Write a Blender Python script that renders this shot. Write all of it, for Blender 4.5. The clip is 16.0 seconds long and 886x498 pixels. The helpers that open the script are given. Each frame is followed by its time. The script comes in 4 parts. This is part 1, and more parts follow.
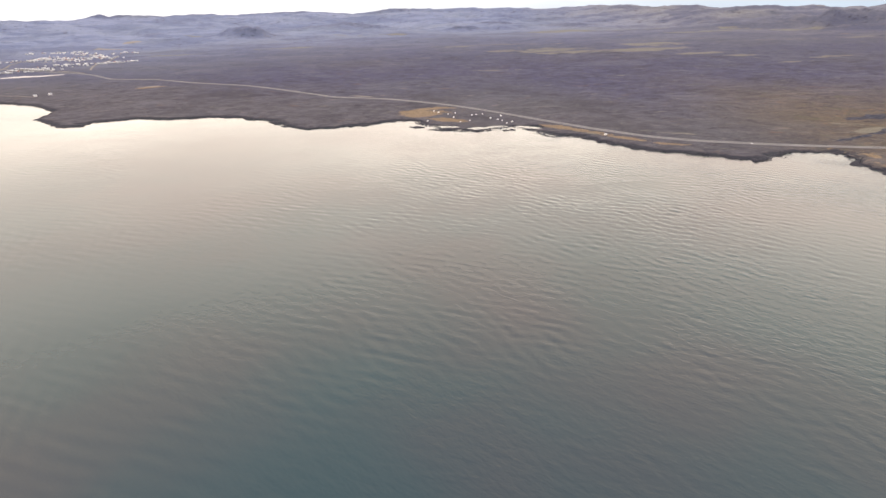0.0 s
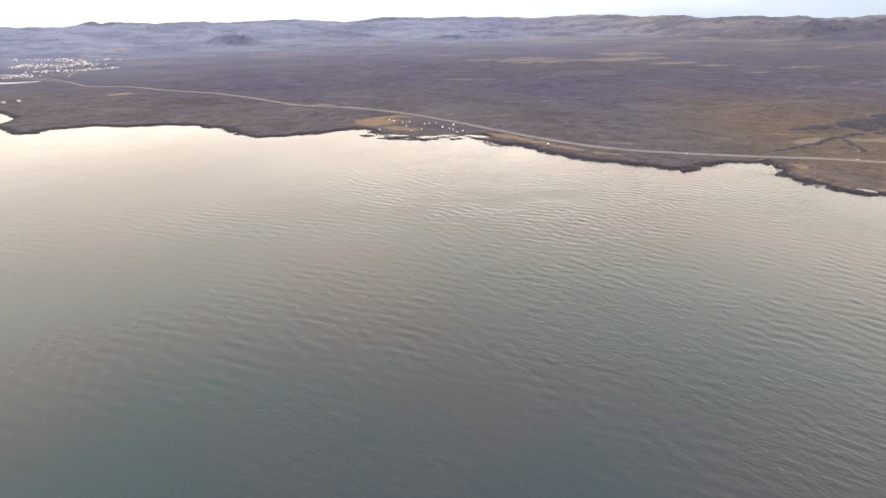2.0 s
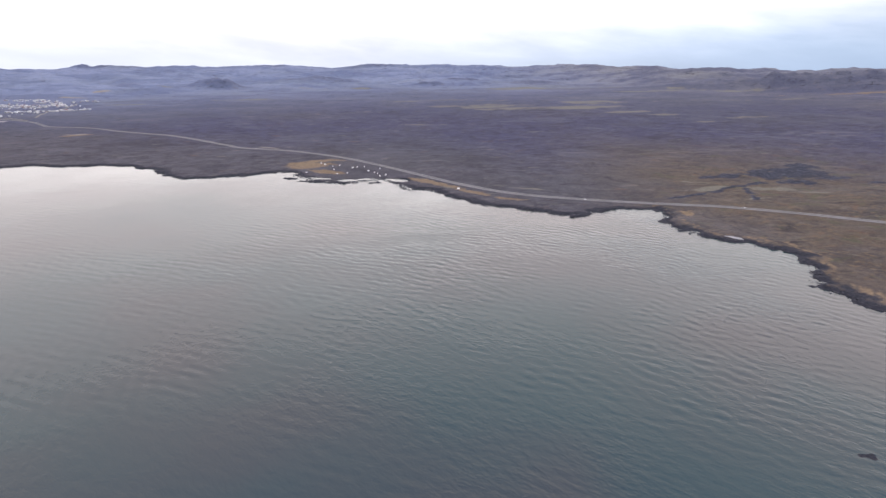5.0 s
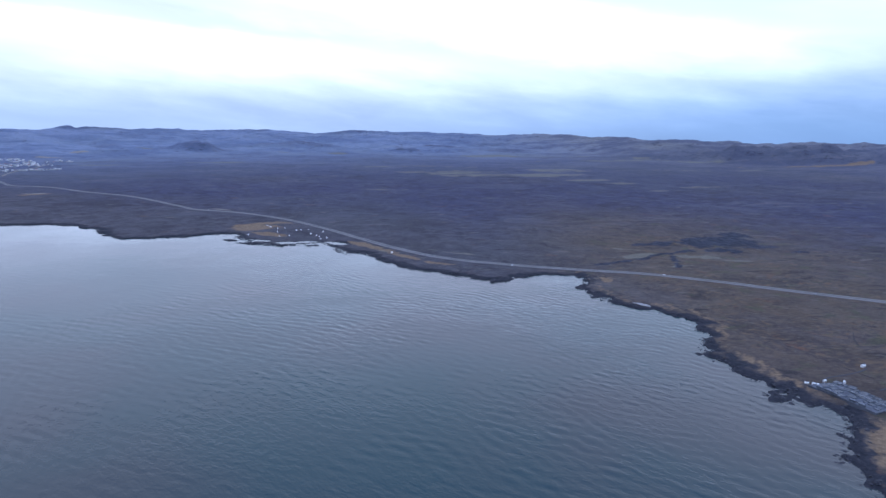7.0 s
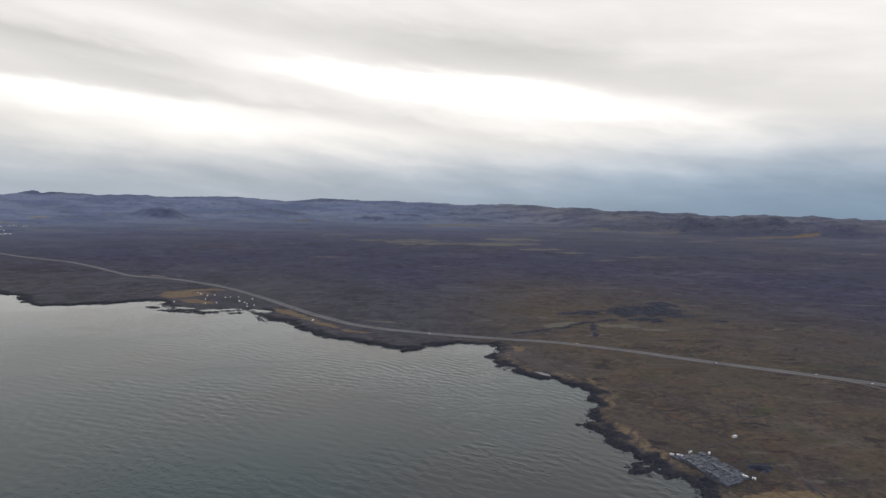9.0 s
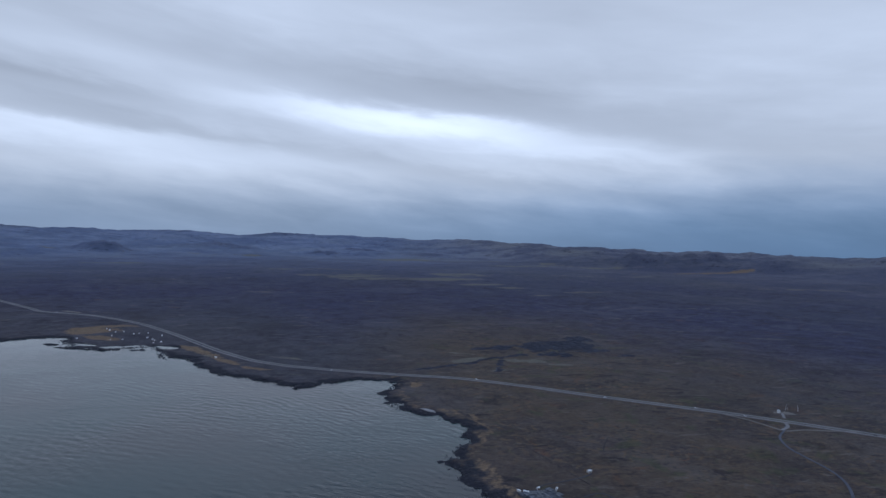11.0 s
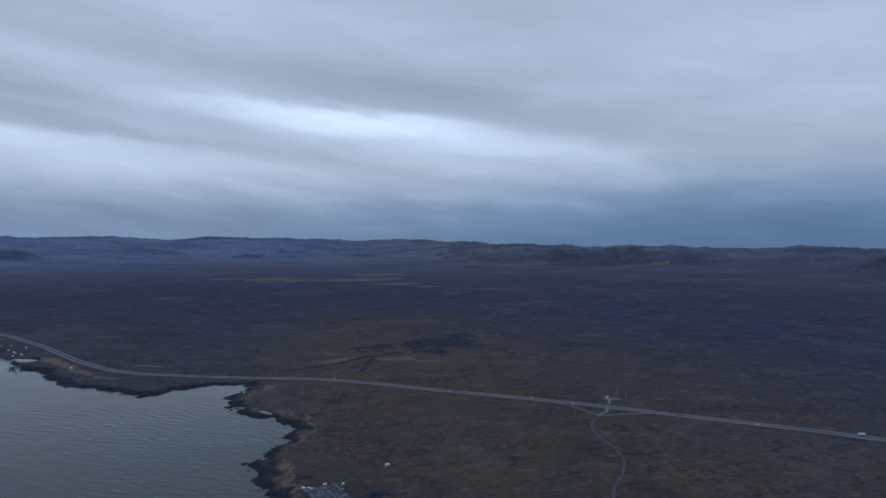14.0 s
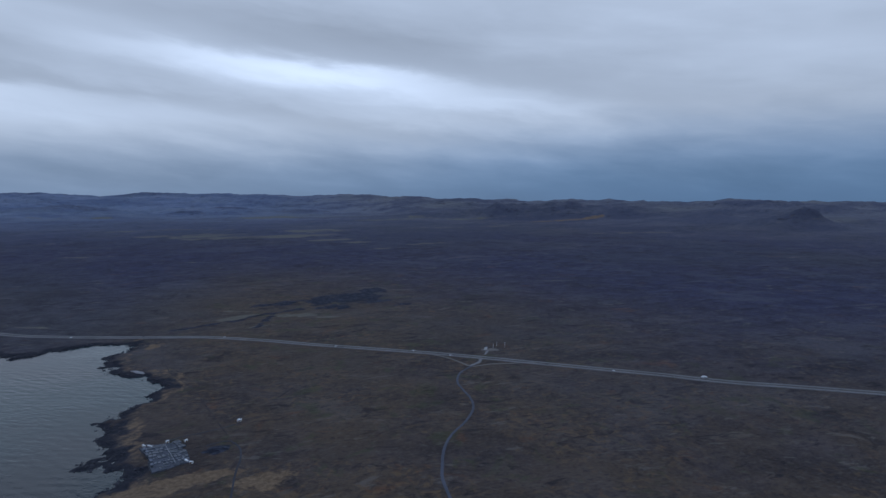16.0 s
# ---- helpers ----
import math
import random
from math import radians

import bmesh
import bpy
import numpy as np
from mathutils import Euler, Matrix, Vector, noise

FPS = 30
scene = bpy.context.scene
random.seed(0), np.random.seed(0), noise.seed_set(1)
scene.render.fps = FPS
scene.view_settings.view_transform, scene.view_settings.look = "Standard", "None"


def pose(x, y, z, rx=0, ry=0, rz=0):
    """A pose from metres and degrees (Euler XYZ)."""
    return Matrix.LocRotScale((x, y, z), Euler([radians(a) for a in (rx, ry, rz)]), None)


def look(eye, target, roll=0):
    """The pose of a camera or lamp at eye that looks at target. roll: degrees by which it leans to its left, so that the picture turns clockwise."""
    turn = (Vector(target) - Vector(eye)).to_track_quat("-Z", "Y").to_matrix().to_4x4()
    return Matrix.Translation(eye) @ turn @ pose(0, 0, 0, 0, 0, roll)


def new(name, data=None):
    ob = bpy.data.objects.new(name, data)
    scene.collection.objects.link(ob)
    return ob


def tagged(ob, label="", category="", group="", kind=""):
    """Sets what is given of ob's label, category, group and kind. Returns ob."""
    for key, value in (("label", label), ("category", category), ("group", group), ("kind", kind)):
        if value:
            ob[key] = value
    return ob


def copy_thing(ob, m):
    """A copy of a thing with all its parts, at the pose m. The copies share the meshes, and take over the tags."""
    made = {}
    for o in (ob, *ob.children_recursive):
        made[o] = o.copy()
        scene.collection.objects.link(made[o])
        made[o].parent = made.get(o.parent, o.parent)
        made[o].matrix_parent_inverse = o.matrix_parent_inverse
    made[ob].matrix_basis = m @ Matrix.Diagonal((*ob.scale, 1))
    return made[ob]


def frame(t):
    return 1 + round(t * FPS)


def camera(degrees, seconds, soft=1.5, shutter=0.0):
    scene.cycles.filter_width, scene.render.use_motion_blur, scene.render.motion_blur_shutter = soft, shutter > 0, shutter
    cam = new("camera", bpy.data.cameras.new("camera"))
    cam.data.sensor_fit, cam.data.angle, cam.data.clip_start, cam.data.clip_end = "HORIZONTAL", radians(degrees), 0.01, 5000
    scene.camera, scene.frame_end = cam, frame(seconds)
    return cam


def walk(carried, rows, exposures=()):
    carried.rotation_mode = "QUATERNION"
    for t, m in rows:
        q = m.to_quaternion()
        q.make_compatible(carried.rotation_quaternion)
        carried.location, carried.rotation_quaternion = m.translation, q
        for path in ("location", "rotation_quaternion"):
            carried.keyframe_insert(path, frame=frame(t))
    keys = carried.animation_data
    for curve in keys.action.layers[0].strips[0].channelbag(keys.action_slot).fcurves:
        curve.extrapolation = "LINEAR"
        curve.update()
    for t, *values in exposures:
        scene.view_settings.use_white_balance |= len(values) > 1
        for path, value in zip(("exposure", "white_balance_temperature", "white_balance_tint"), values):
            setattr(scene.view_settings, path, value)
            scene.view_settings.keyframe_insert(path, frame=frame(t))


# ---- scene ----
# Flight along a lava coast: z = 0 is the sea, x runs along the coast, y goes inland.
cam = camera(74.7, 16.0)
PATH = [
    (0, (0.45, -0.31, 125.59), (-2.6, 92.49, 88.45), -1),
    (0.5, (15.66, -0.55, 125.78), (12.91, 92.22, 88.54), -0.9),
    (1, (31.03, -0.95, 125.98), (28.18, 92.1, 89.47), -0.9),
    (1.5, (46.64, -1.68, 126.23), (43.74, 91.44, 89.89), -0.9),
    (2, (62.39, -2.34, 126.61), (59.49, 90.93, 90.65), -0.7),
    (2.5, (78.11, -2.8, 126.97), (75.41, 90.59, 91.32), -0.5),
    (3, (94.03, -3.62, 127.25), (91.13, 90.03, 92.3), -0.6),
    (3.5, (110.05, -4.78, 127.51), (107, 89.03, 93), -0.6),
    (6, (187.86, -9.72, 130.7), (186.71, 87.33, 106.65), 0.7),
    (6.5, (203.21, -10.24, 131.08), (202.56, 87.41, 109.53), 0.9),
    (7, (218.25, -10.57, 131.5), (218.3, 87.69, 112.9), 1.1),
    (7.5, (233.63, -11.13, 131.91), (234.33, 87.53, 115.56), 1.3),
    (8, (249.12, -11.75, 132.32), (250.82, 87.32, 118.82), 1.3),
    (8.5, (265.02, -12.57, 132.83), (267.67, 86.88, 122.68), 1.5),
    (9, (281.1, -13.51, 133.34), (284.75, 86.18, 126.44), 1.7),
    (9.5, (297.26, -14.59, 133.79), (302.06, 85.24, 130.24), 1.7),
    (10, (313.23, -15.78, 134.23), (319.43, 84.02, 132.98), 1.8),
    (12.5, (392.95, -27.65, 138.07), (406.44, 71.43, 137.82), 1.4),
    (13, (408.35, -31.01, 138.15), (422.59, 67.97, 138.5), 0.8),
    (13.5, (423.45, -34.6, 138.27), (439.55, 64.09, 137.72), 0.7),
    (14, (438.74, -38.23, 138.48), (456.65, 60.16, 137.83), 0.6),
    (14.5, (454.4, -41.74, 138.81), (474.2, 56.24, 135.86), 0.5),
    (15, (470.32, -45.21, 139.22), (492.01, 52.37, 136.47), 0.3),
    (15.5, (486.46, -48.92, 139.5), (510.32, 48.05, 134.15), 0.4),
    (16, (502.66, -52.59, 139.75), (527.96, 43.79, 131.4), 0.3),
]
EXPOSURES = [
    (0, 1.43, 7900, 18), (2.5, 1.48, 7900, 18), (3, 1.2, 7900, 18), (3.5, 1.42, 7900, 18), (3.7, 1.42, 7900, 18), (6, 0.45, 5500, 21), (6.5, 0.2, 5200, 18), (7, 0.52, 4850, 18), (8, 0.37, 5900, 13),
    (8.5, 0.33, 6500, 12), (9, 0.08, 6600, 11), (9.5, -0.05, 5650, 12), (10.2, -0.25, 5150, 12), (12.5, -0.77, 4980, 10), (16, -0.72, 4980, 10),
]
walk(cam, [(t, look(eye, target, roll)) for t, eye, target, roll in PATH], EXPOSURES)

# ---- light ----
SUN_AZ, SUN_EL = radians(8), radians(76)


def nodes_of(mat):
    mat.use_nodes = True
    tree = mat.node_tree
    tree.nodes.clear()

    def add(kind, **values):
        n = tree.nodes.new(kind)
        for k, v in values.items():
            n.inputs[k].default_value = v
        return n

    return tree, add, tree.links.new


def math_node(tree, op, a, b=None, c=None):
    n = tree.nodes.new("ShaderNodeMath")
    n.operation = op
    for i, v in enumerate((a, b, c)):
        if v is None:
            continue
        if isinstance(v, (int, float)):
            n.inputs[i].default_value = v
        else:
            tree.links.new(v, n.inputs[i])
    return n.outputs[0]


def mix_rgb(tree, fac, a, b, blend="MIX"):
    n = tree.nodes.new("ShaderNodeMix")
    n.data_type, n.blend_type = "RGBA", blend
    for sock, v in ((n.inputs[0], fac), (n.inputs[6], a), (n.inputs[7], b)):
        if isinstance(v, (int, float)):
            sock.default_value = v
        elif isinstance(v, tuple):
            sock.default_value = (*v, 1.0)
        else:
            tree.links.new(v, sock)
    return n.outputs[2]


def ramp(tree, value, lo, hi):
    n = tree.nodes.new("ShaderNodeMapRange")
    n.interpolation_type = "SMOOTHSTEP"
    n.inputs[1].default_value, n.inputs[2].default_value = lo, hi
    tree.links.new(value, n.inputs[0])
    return n.outputs[0]


def make_world():
    world = bpy.data.worlds.new("overcast_sky")
    scene.world = world
    tree, add, link = nodes_of(world)
    sky = add("ShaderNodeTexSky")
    sky.sky_type, sky.sun_disc = "NISHITA", False
    sky.sun_elevation, sky.sun_rotation = SUN_EL, SUN_AZ
    clear = mix_rgb(tree, 1.0, sky.outputs[0], (0.1, 0.1, 0.1), "MULTIPLY")
    co = add("ShaderNodeTexCoord")
    sep = add("ShaderNodeSeparateXYZ")
    link(co.outputs["Generated"], sep.inputs[0])
    x, y, z = sep.outputs
    az = math_node(tree, "ARCTAN2", x, y)
    el = math_node(tree, "ARCSINE", z)
    # cloud layers lean down towards the east
    lean = math_node(tree, "MULTIPLY_ADD", az, 0.09, el)

    def streaks(fx, fy, detail, shift, rough=0.5):
        vec = add("ShaderNodeCombineXYZ", Z=shift)
        link(math_node(tree, "MULTIPLY", az, fx), vec.inputs[0])
        link(math_node(tree, "MULTIPLY", lean, fy), vec.inputs[1])
        n = add("ShaderNodeTexNoise", Scale=1.0, Detail=detail, Roughness=rough, Distortion=0.25)
        link(vec.outputs[0], n.inputs["Vector"])
        return n.outputs["Fac"]

    broad = streaks(2.2, 9.0, 3.0, 3.1)
    fine = streaks(5.0, 26.0, 5.0, 7.7)
    puff = streaks(9.0, 34.0, 5.0, 12.3, 0.55)
    sway = math_node(tree, "MULTIPLY_ADD", math_node(tree, "SUBTRACT", puff, 0.5), 0.035, el)
    sway = math_node(tree, "MULTIPLY_ADD", math_node(tree, "SUBTRACT", fine, 0.5), 0.022, sway)

    def bank(centre, slope, bend, above, below, az_mid, az_width):
        """A cloud bank along centre + slope az + bend az az, with its own softness above and below."""
        line = math_node(tree, "MULTIPLY_ADD", math_node(tree, "MULTIPLY_ADD", az, bend, slope), az, centre)
        off = math_node(tree, "SUBTRACT", sway, line)
        up = math_node(tree, "DIVIDE", math_node(tree, "MAXIMUM", off, 0.0), above)
        down = math_node(tree, "DIVIDE", math_node(tree, "MINIMUM", off, 0.0), below)
        side = math_node(tree, "DIVIDE", math_node(tree, "SUBTRACT", az, az_mid), az_width)
        total = math_node(tree, "MULTIPLY", side, side)
        total = math_node(tree, "MULTIPLY_ADD", up, up, total)
        total = math_node(tree, "MULTIPLY_ADD", down, down, total)
        return math_node(tree, "EXPONENT", math_node(tree, "MULTIPLY", total, -1.0))

    light = math_node(tree, "MULTIPLY_ADD", broad, 0.28, 0.47)
    light = math_node(tree, "MULTIPLY_ADD", fine, 0.16, light)
    light = math_node(tree, "MULTIPLY_ADD", puff, 0.08, light)
    for amount, shape in (
        (0.52, bank(0.214, -0.07, -0.08, 0.013, 0.026, 0.04, 0.27)),
        (0.26, bank(0.200, -0.08, -0.08, 0.030, 0.060, 0.10, 0.42)),
        (0.16, bank(0.176, -0.05, 0.0, 0.010, 0.014, 0.36, 0.16)),
        (0.40, bank(0.140, -0.02, 0.0, 0.011, 0.022, -0.52, 0.24)),
        (0.18, bank(0.122, 0.0, 0.0, 0.020, 0.050, -0.26, 0.34)),
        (0.14, bank(0.240, -0.05, 0.0, 0.018, 0.022, -0.42, 0.26)),
        (-0.12, bank(0.134, -0.10, 0.0, 0.012, 0.016, -0.10, 0.44)),
        (-0.14, bank(0.186, -0.06, 0.0, 0.010, 0.014, -0.56, 0.22)),
        (-0.09, bank(0.275, -0.14, 0.0, 0.030, 0.034, 0.10, 0.50)),
        (0.14, bank(0.300, 0.0, 0.0, 0.100, 0.080, 0.72, 0.30)),
        (0.10, bank(0.205, 0.0, 0.0, 0.030, 0.050, 0.80, 0.14)),
        (0.10, bank(0.330, 0.0, 0.0, 0.140, 0.060, 0.10, 1.20)),
        (0.10, bank(0.360, -0.05, 0.0, 0.080, 0.040, -0.30, 0.40)),
    ):
        light = math_node(tree, "MULTIPLY_ADD", shape, amount, light)
    thick = ramp(tree, el, 0.45, 1.0)
    light = math_node(tree, "MULTIPLY", light, math_node(tree, "MULTIPLY_ADD", thick, -0.45, 1.0))
    # a rain-blue bank low in the east, thinner to the west
    low_az = ramp(tree, az, -0.35, 0.75)
    low_top = math_node(tree, "MULTIPLY_ADD", low_az, 0.045, 0.095)
    low = ramp(tree, math_node(tree, "DIVIDE", sway, low_top), 1.15, 0.10)
    dim = math_node(tree, "MULTIPLY", low, math_node(tree, "MULTIPLY_ADD", low_az, 0.18, 0.35))
    light = math_node(tree, "MULTIPLY", light, math_node(tree, "SUBTRACT", 1.0, dim))
    tint = mix_rgb(tree, math_node(tree, "MULTIPLY", low, math_node(tree, "MULTIPLY_ADD", low_az, 0.50, 0.50)), (1.02, 0.998, 0.96), (0.58, 0.84, 1.16))
    tint = mix_rgb(tree, thick, tint, (0.69, 0.92, 1.48))
    comb = add("ShaderNodeCombineColor")
    for i in range(3):
        link(light, comb.inputs[i])
    cloud = mix_rgb(tree, 1.0, comb.outputs[0], tint, "MULTIPLY")
    both = mix_rgb(tree, 0.94, clear, cloud)
    bg = add("ShaderNodeBackground", Strength=1.0)
    link(both, bg.inputs[0])
    out = add("ShaderNodeOutputWorld")
    link(bg.outputs[0], out.inputs[0])


make_world()
sun_data = bpy.data.lights.new("sun", "SUN")
sun_data.energy, sun_data.angle, sun_data.color = 1.25, radians(36), (1.0, 0.985, 0.98)
sun = new("sun", sun_data)
sun.matrix_world = look((0, 0, 600), (-600 * math.sin(SUN_AZ) * math.cos(SUN_EL), -600 * math.cos(SUN_AZ) * math.cos(SUN_EL), 600 - 600 * math.sin(SUN_EL)))

# ---- materials ----


def plain(name, colour, rough=0.6, metal=0.0, var=0.15, scale=1.0, bump=0.0, bump_scale=8.0):
    """A painted or mineral surface with a stain layer and a grain layer."""
    mat = bpy.data.materials.new(name)
    tree, add, link = nodes_of(mat)
    co = add("ShaderNodeTexCoord")
    info = add("ShaderNodeObjectInfo")
    big = add("ShaderNodeTexNoise", Scale=scale, Detail=4.0, Roughness=0.6)
    small = add("ShaderNodeTexNoise", Scale=scale * 9, Detail=3.0)
    link(co.outputs["Object"], big.inputs["Vector"])
    link(co.outputs["Object"], small.inputs["Vector"])
    v = math_node(tree, "MULTIPLY_ADD", big.outputs["Fac"], 1.3, -0.15)
    v = math_node(tree, "MULTIPLY_ADD", small.outputs["Fac"], 0.4, v)
    v = math_node(tree, "MULTIPLY_ADD", info.outputs["Random"], 0.3, v)
    dark = tuple(c * (1 - var * 1.6) for c in colour)
    lite = tuple(min(1, c * (1 + var)) for c in colour)
    col = mix_rgb(tree, ramp(tree, v, 0.2, 1.3), dark, lite)
    bsdf = add("ShaderNodeBsdfPrincipled", Roughness=rough, Metallic=metal)
    bsdf.inputs["Specular IOR Level"].default_value = 0.5 if rough < 0.65 else 0.2
    link(col, bsdf.inputs["Base Color"])
    if bump:
        nz = add("ShaderNodeTexNoise", Scale=bump_scale, Detail=4.0)
        link(co.outputs["Object"], nz.inputs["Vector"])
        b = add("ShaderNodeBump", Strength=bump, Distance=0.1)
        link(nz.outputs["Fac"], b.inputs["Height"])
        link(b.outputs[0], bsdf.inputs["Normal"])
    out = add("ShaderNodeOutputMaterial")
    link(bsdf.outputs[0], out.inputs[0])
    return mat


def heath_material():
    """Moss heath on old lava: brown heather, yellow grass, bare black rock, pale old grass, distance haze put into the
    far colours, by masks kept on the sheet.
    """
    mat = bpy.data.materials.new("heath")
    tree, add, link = nodes_of(mat)
    co = add("ShaderNodeTexCoord")
    pos = co.outputs["Object"]

    def noise_at(scale, detail=5.0, rough=0.55, dist=0.0, stretch=None):
        n = add("ShaderNodeTexNoise", Scale=scale, Detail=detail, Roughness=rough, Distortion=dist)
        if stretch:
            mp = add("ShaderNodeMapping")
            mp.inputs["Scale"].default_value = stretch
            link(pos, mp.inputs[0])
            link(mp.outputs[0], n.inputs["Vector"])
        else:
            link(pos, n.inputs["Vector"])
        return n.outputs["Fac"]

    def mask(name):
        a = add("ShaderNodeAttribute")
        a.attribute_name = name
        return a.outputs["Fac"]

    huge = noise_at(0.0016, 4.0)
    wide = noise_at(0.009, 6.0, 0.62, 0.6)
    mid = noise_at(0.05, 6.0, 0.6, 0.4)
    tuft = noise_at(0.45, 6.0, 0.65)
    col = mix_rgb(tree, ramp(tree, mid, 0.3, 0.7), (0.031, 0.029, 0.036), (0.064, 0.059, 0.070))
    # ground away from the coast: distance haze put in as a bluer colour
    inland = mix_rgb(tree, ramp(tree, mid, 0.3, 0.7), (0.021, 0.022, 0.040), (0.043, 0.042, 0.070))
    col = mix_rgb(tree, mask("haze_blue"), col, inland)
    col = mix_rgb(tree, math_node(tree, "MULTIPLY", ramp(tree, huge, 0.44, 0.64), 0.45), col, (0.047, 0.050, 0.054))
    lush = math_node(tree, "MULTIPLY", mask("lush"), ramp(tree, noise_at(0.018, 5.0, 0.6, 0.3), 0.25, 0.7))
    col = mix_rgb(tree, math_node(tree, "MULTIPLY", lush, 0.85), col, (0.066, 0.055, 0.046))
    col = mix_rgb(tree, math_node(tree, "MULTIPLY", ramp(tree, wide, 0.52, 0.70), 0.7), col, (0.072, 0.071, 0.081))
    col = mix_rgb(tree, math_node(tree, "MULTIPLY", ramp(tree, wide, 0.46, 0.30), 0.7), col, (0.023, 0.022, 0.029))
    streak = noise_at(0.014, 7.0, 0.66, 1.0, (0.45, 1.0, 1.0))
    col = mix_rgb(tree, math_node(tree, "MULTIPLY", ramp(tree, streak, 0.58, 0.72), 0.6), col, (0.113, 0.106, 0.101))
    rust = noise_at(0.03, 5.0, 0.6, 0.5)
    col = mix_rgb(tree, math_node(tree, "MULTIPLY", ramp(tree, rust, 0.6, 0.75), 0.5), col, (0.109, 0.055, 0.029))
    col = mix_rgb(tree, math_node(tree, "MULTIPLY", ramp(tree, tuft, 0.45, 0.75), 0.5), col, (0.079, 0.073, 0.076))
    col = mix_rgb(tree, math_node(tree, "MULTIPLY", ramp(tree, tuft, 0.48, 0.25), 0.6), col, (0.017, 0.017, 0.021))
    # pale blue-grey hills: aerial haze mixed into the rock colour
    hazy_hill = mix_rgb(tree, ramp(tree, noise_at(0.006, 7.0, 0.66, 0.6, (0.5, 1.0, 3.0)), 0.40, 0.60), (0.106, 0.130, 0.172), (0.168, 0.194, 0.232))
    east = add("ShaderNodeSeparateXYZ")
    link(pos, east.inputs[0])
    # eastern hills are darker, with less haze in their colour
    hazy_east = mix_rgb(tree, ramp(tree, noise_at(0.006, 7.0, 0.66, 0.6, (0.5, 1.0, 3.0)), 0.42, 0.62), (0.085, 0.090, 0.106), (0.160, 0.158, 0.150))
    hazy_hill = mix_rgb(tree, ramp(tree, east.outputs[0], 100.0, 1200.0), hazy_hill, hazy_east)
    col = mix_rgb(tree, math_node(tree, "MULTIPLY", mask("hills"), 0.95), col, hazy_hill)
    # dark scree slopes, with the blue of distance haze in their colour
    hazy_scree = mix_rgb(tree, ramp(tree, rust, 0.35, 0.7), (0.056, 0.063, 0.084), (0.094, 0.099, 0.116))
    col = mix_rgb(tree, math_node(tree, "MULTIPLY", mask("cone"), 0.5), col, hazy_scree)
    fleck = noise_at(0.035, 7.0, 0.7, 0.8, (0.55, 1.0, 1.0))
    col = mix_rgb(tree, math_node(tree, "MULTIPLY", ramp(tree, fleck, 0.42, 0.35), 0.6), col, (0.014, 0.015, 0.021))
    col = mix_rgb(tree, math_node(tree, "MULTIPLY", ramp(tree, fleck, 0.61, 0.68), 0.4), col, (0.104, 0.098, 0.094))
    clump = noise_at(0.16, 6.0, 0.68, 0.6)
    spot = noise_at(0.11, 5.0, 0.62, 0.9)
    near = math_node(tree, "MULTIPLY", math_node(tree, "MULTIPLY_ADD", mask("lush"), 0.65, 0.2), ramp(tree, noise_at(0.013, 4.0, 0.6, 0.5), 0.34, 0.62))
    col = mix_rgb(tree, math_node(tree, "MULTIPLY", ramp(tree, clump, 0.50, 0.64), math_node(tree, "MULTIPLY", near, 0.75)), col, (0.108, 0.082, 0.055))
    col = mix_rgb(tree, math_node(tree, "MULTIPLY", ramp(tree, clump, 0.46, 0.34), math_node(tree, "MULTIPLY", near, 0.8)), col, (0.018, 0.018, 0.023))
    col = mix_rgb(tree, math_node(tree, "MULTIPLY", ramp(tree, spot, 0.60, 0.68), math_node(tree, "MULTIPLY", near, 0.6)), col, (0.105, 0.062, 0.039))
    col = mix_rgb(tree, math_node(tree, "MULTIPLY", ramp(tree, spot, 0.40, 0.32), math_node(tree, "MULTIPLY", near, 0.55)), col, (0.042, 0.050, 0.029))
    # the same far ground shifted to blue once more for haze
    col = mix_rgb(tree, math_node(tree, "MULTIPLY", mask("haze_blue"), 0.5), col, mix_rgb(tree, 1.0, col, (0.88, 0.93, 1.28), "MULTIPLY"))
    col = mix_rgb(tree, math_node(tree, "MULTIPLY", mask("lush"), 0.8), col, mix_rgb(tree, 1.0, col, (1.20, 1.02, 0.72), "MULTIPLY"))
    # small tussocks, bare stones and dead grass between them
    grain = noise_at(0.30, 4.0, 0.70, 0.3, (0.6, 1.0, 1.0))
    col = mix_rgb(tree, math_node(tree, "MULTIPLY", ramp(tree, grain, 0.56, 0.66), 0.42), col, (0.104, 0.092, 0.080))
    col = mix_rgb(tree, math_node(tree, "MULTIPLY", ramp(tree, grain, 0.46, 0.36), 0.45), col, (0.017, 0.017, 0.023))
    dash = noise_at(0.075, 6.0, 0.72, 0.5, (0.4, 1.0, 1.0))
    col = mix_rgb(tree, math_node(tree, "MULTIPLY", ramp(tree, dash, 0.60, 0.655), 0.6), col, (0.120, 0.106, 0.090))
    col = mix_rgb(tree, math_node(tree, "MULTIPLY", ramp(tree, dash, 0.41, 0.36), 0.65), col, (0.013, 0.013, 0.017))
    green = noise_at(0.04, 5.0, 0.65, 0.6)
    col = mix_rgb(tree, math_node(tree, "MULTIPLY", math_node(tree, "MULTIPLY", ramp(tree, green, 0.56, 0.66), mask("lush")), 0.5), col, (0.050, 0.056, 0.026))
    straw = mix_rgb(tree, ramp(tree, tuft, 0.3, 0.7), (0.112, 0.077, 0.044), (0.197, 0.141, 0.084))
    edge = math_node(tree, "MULTIPLY_ADD", math_node(tree, "SUBTRACT", mid, 0.5), 2.2, mask("grass"))
    edge = math_node(tree, "MULTIPLY_ADD", math_node(tree, "SUBTRACT", tuft, 0.5), 1.2, edge)
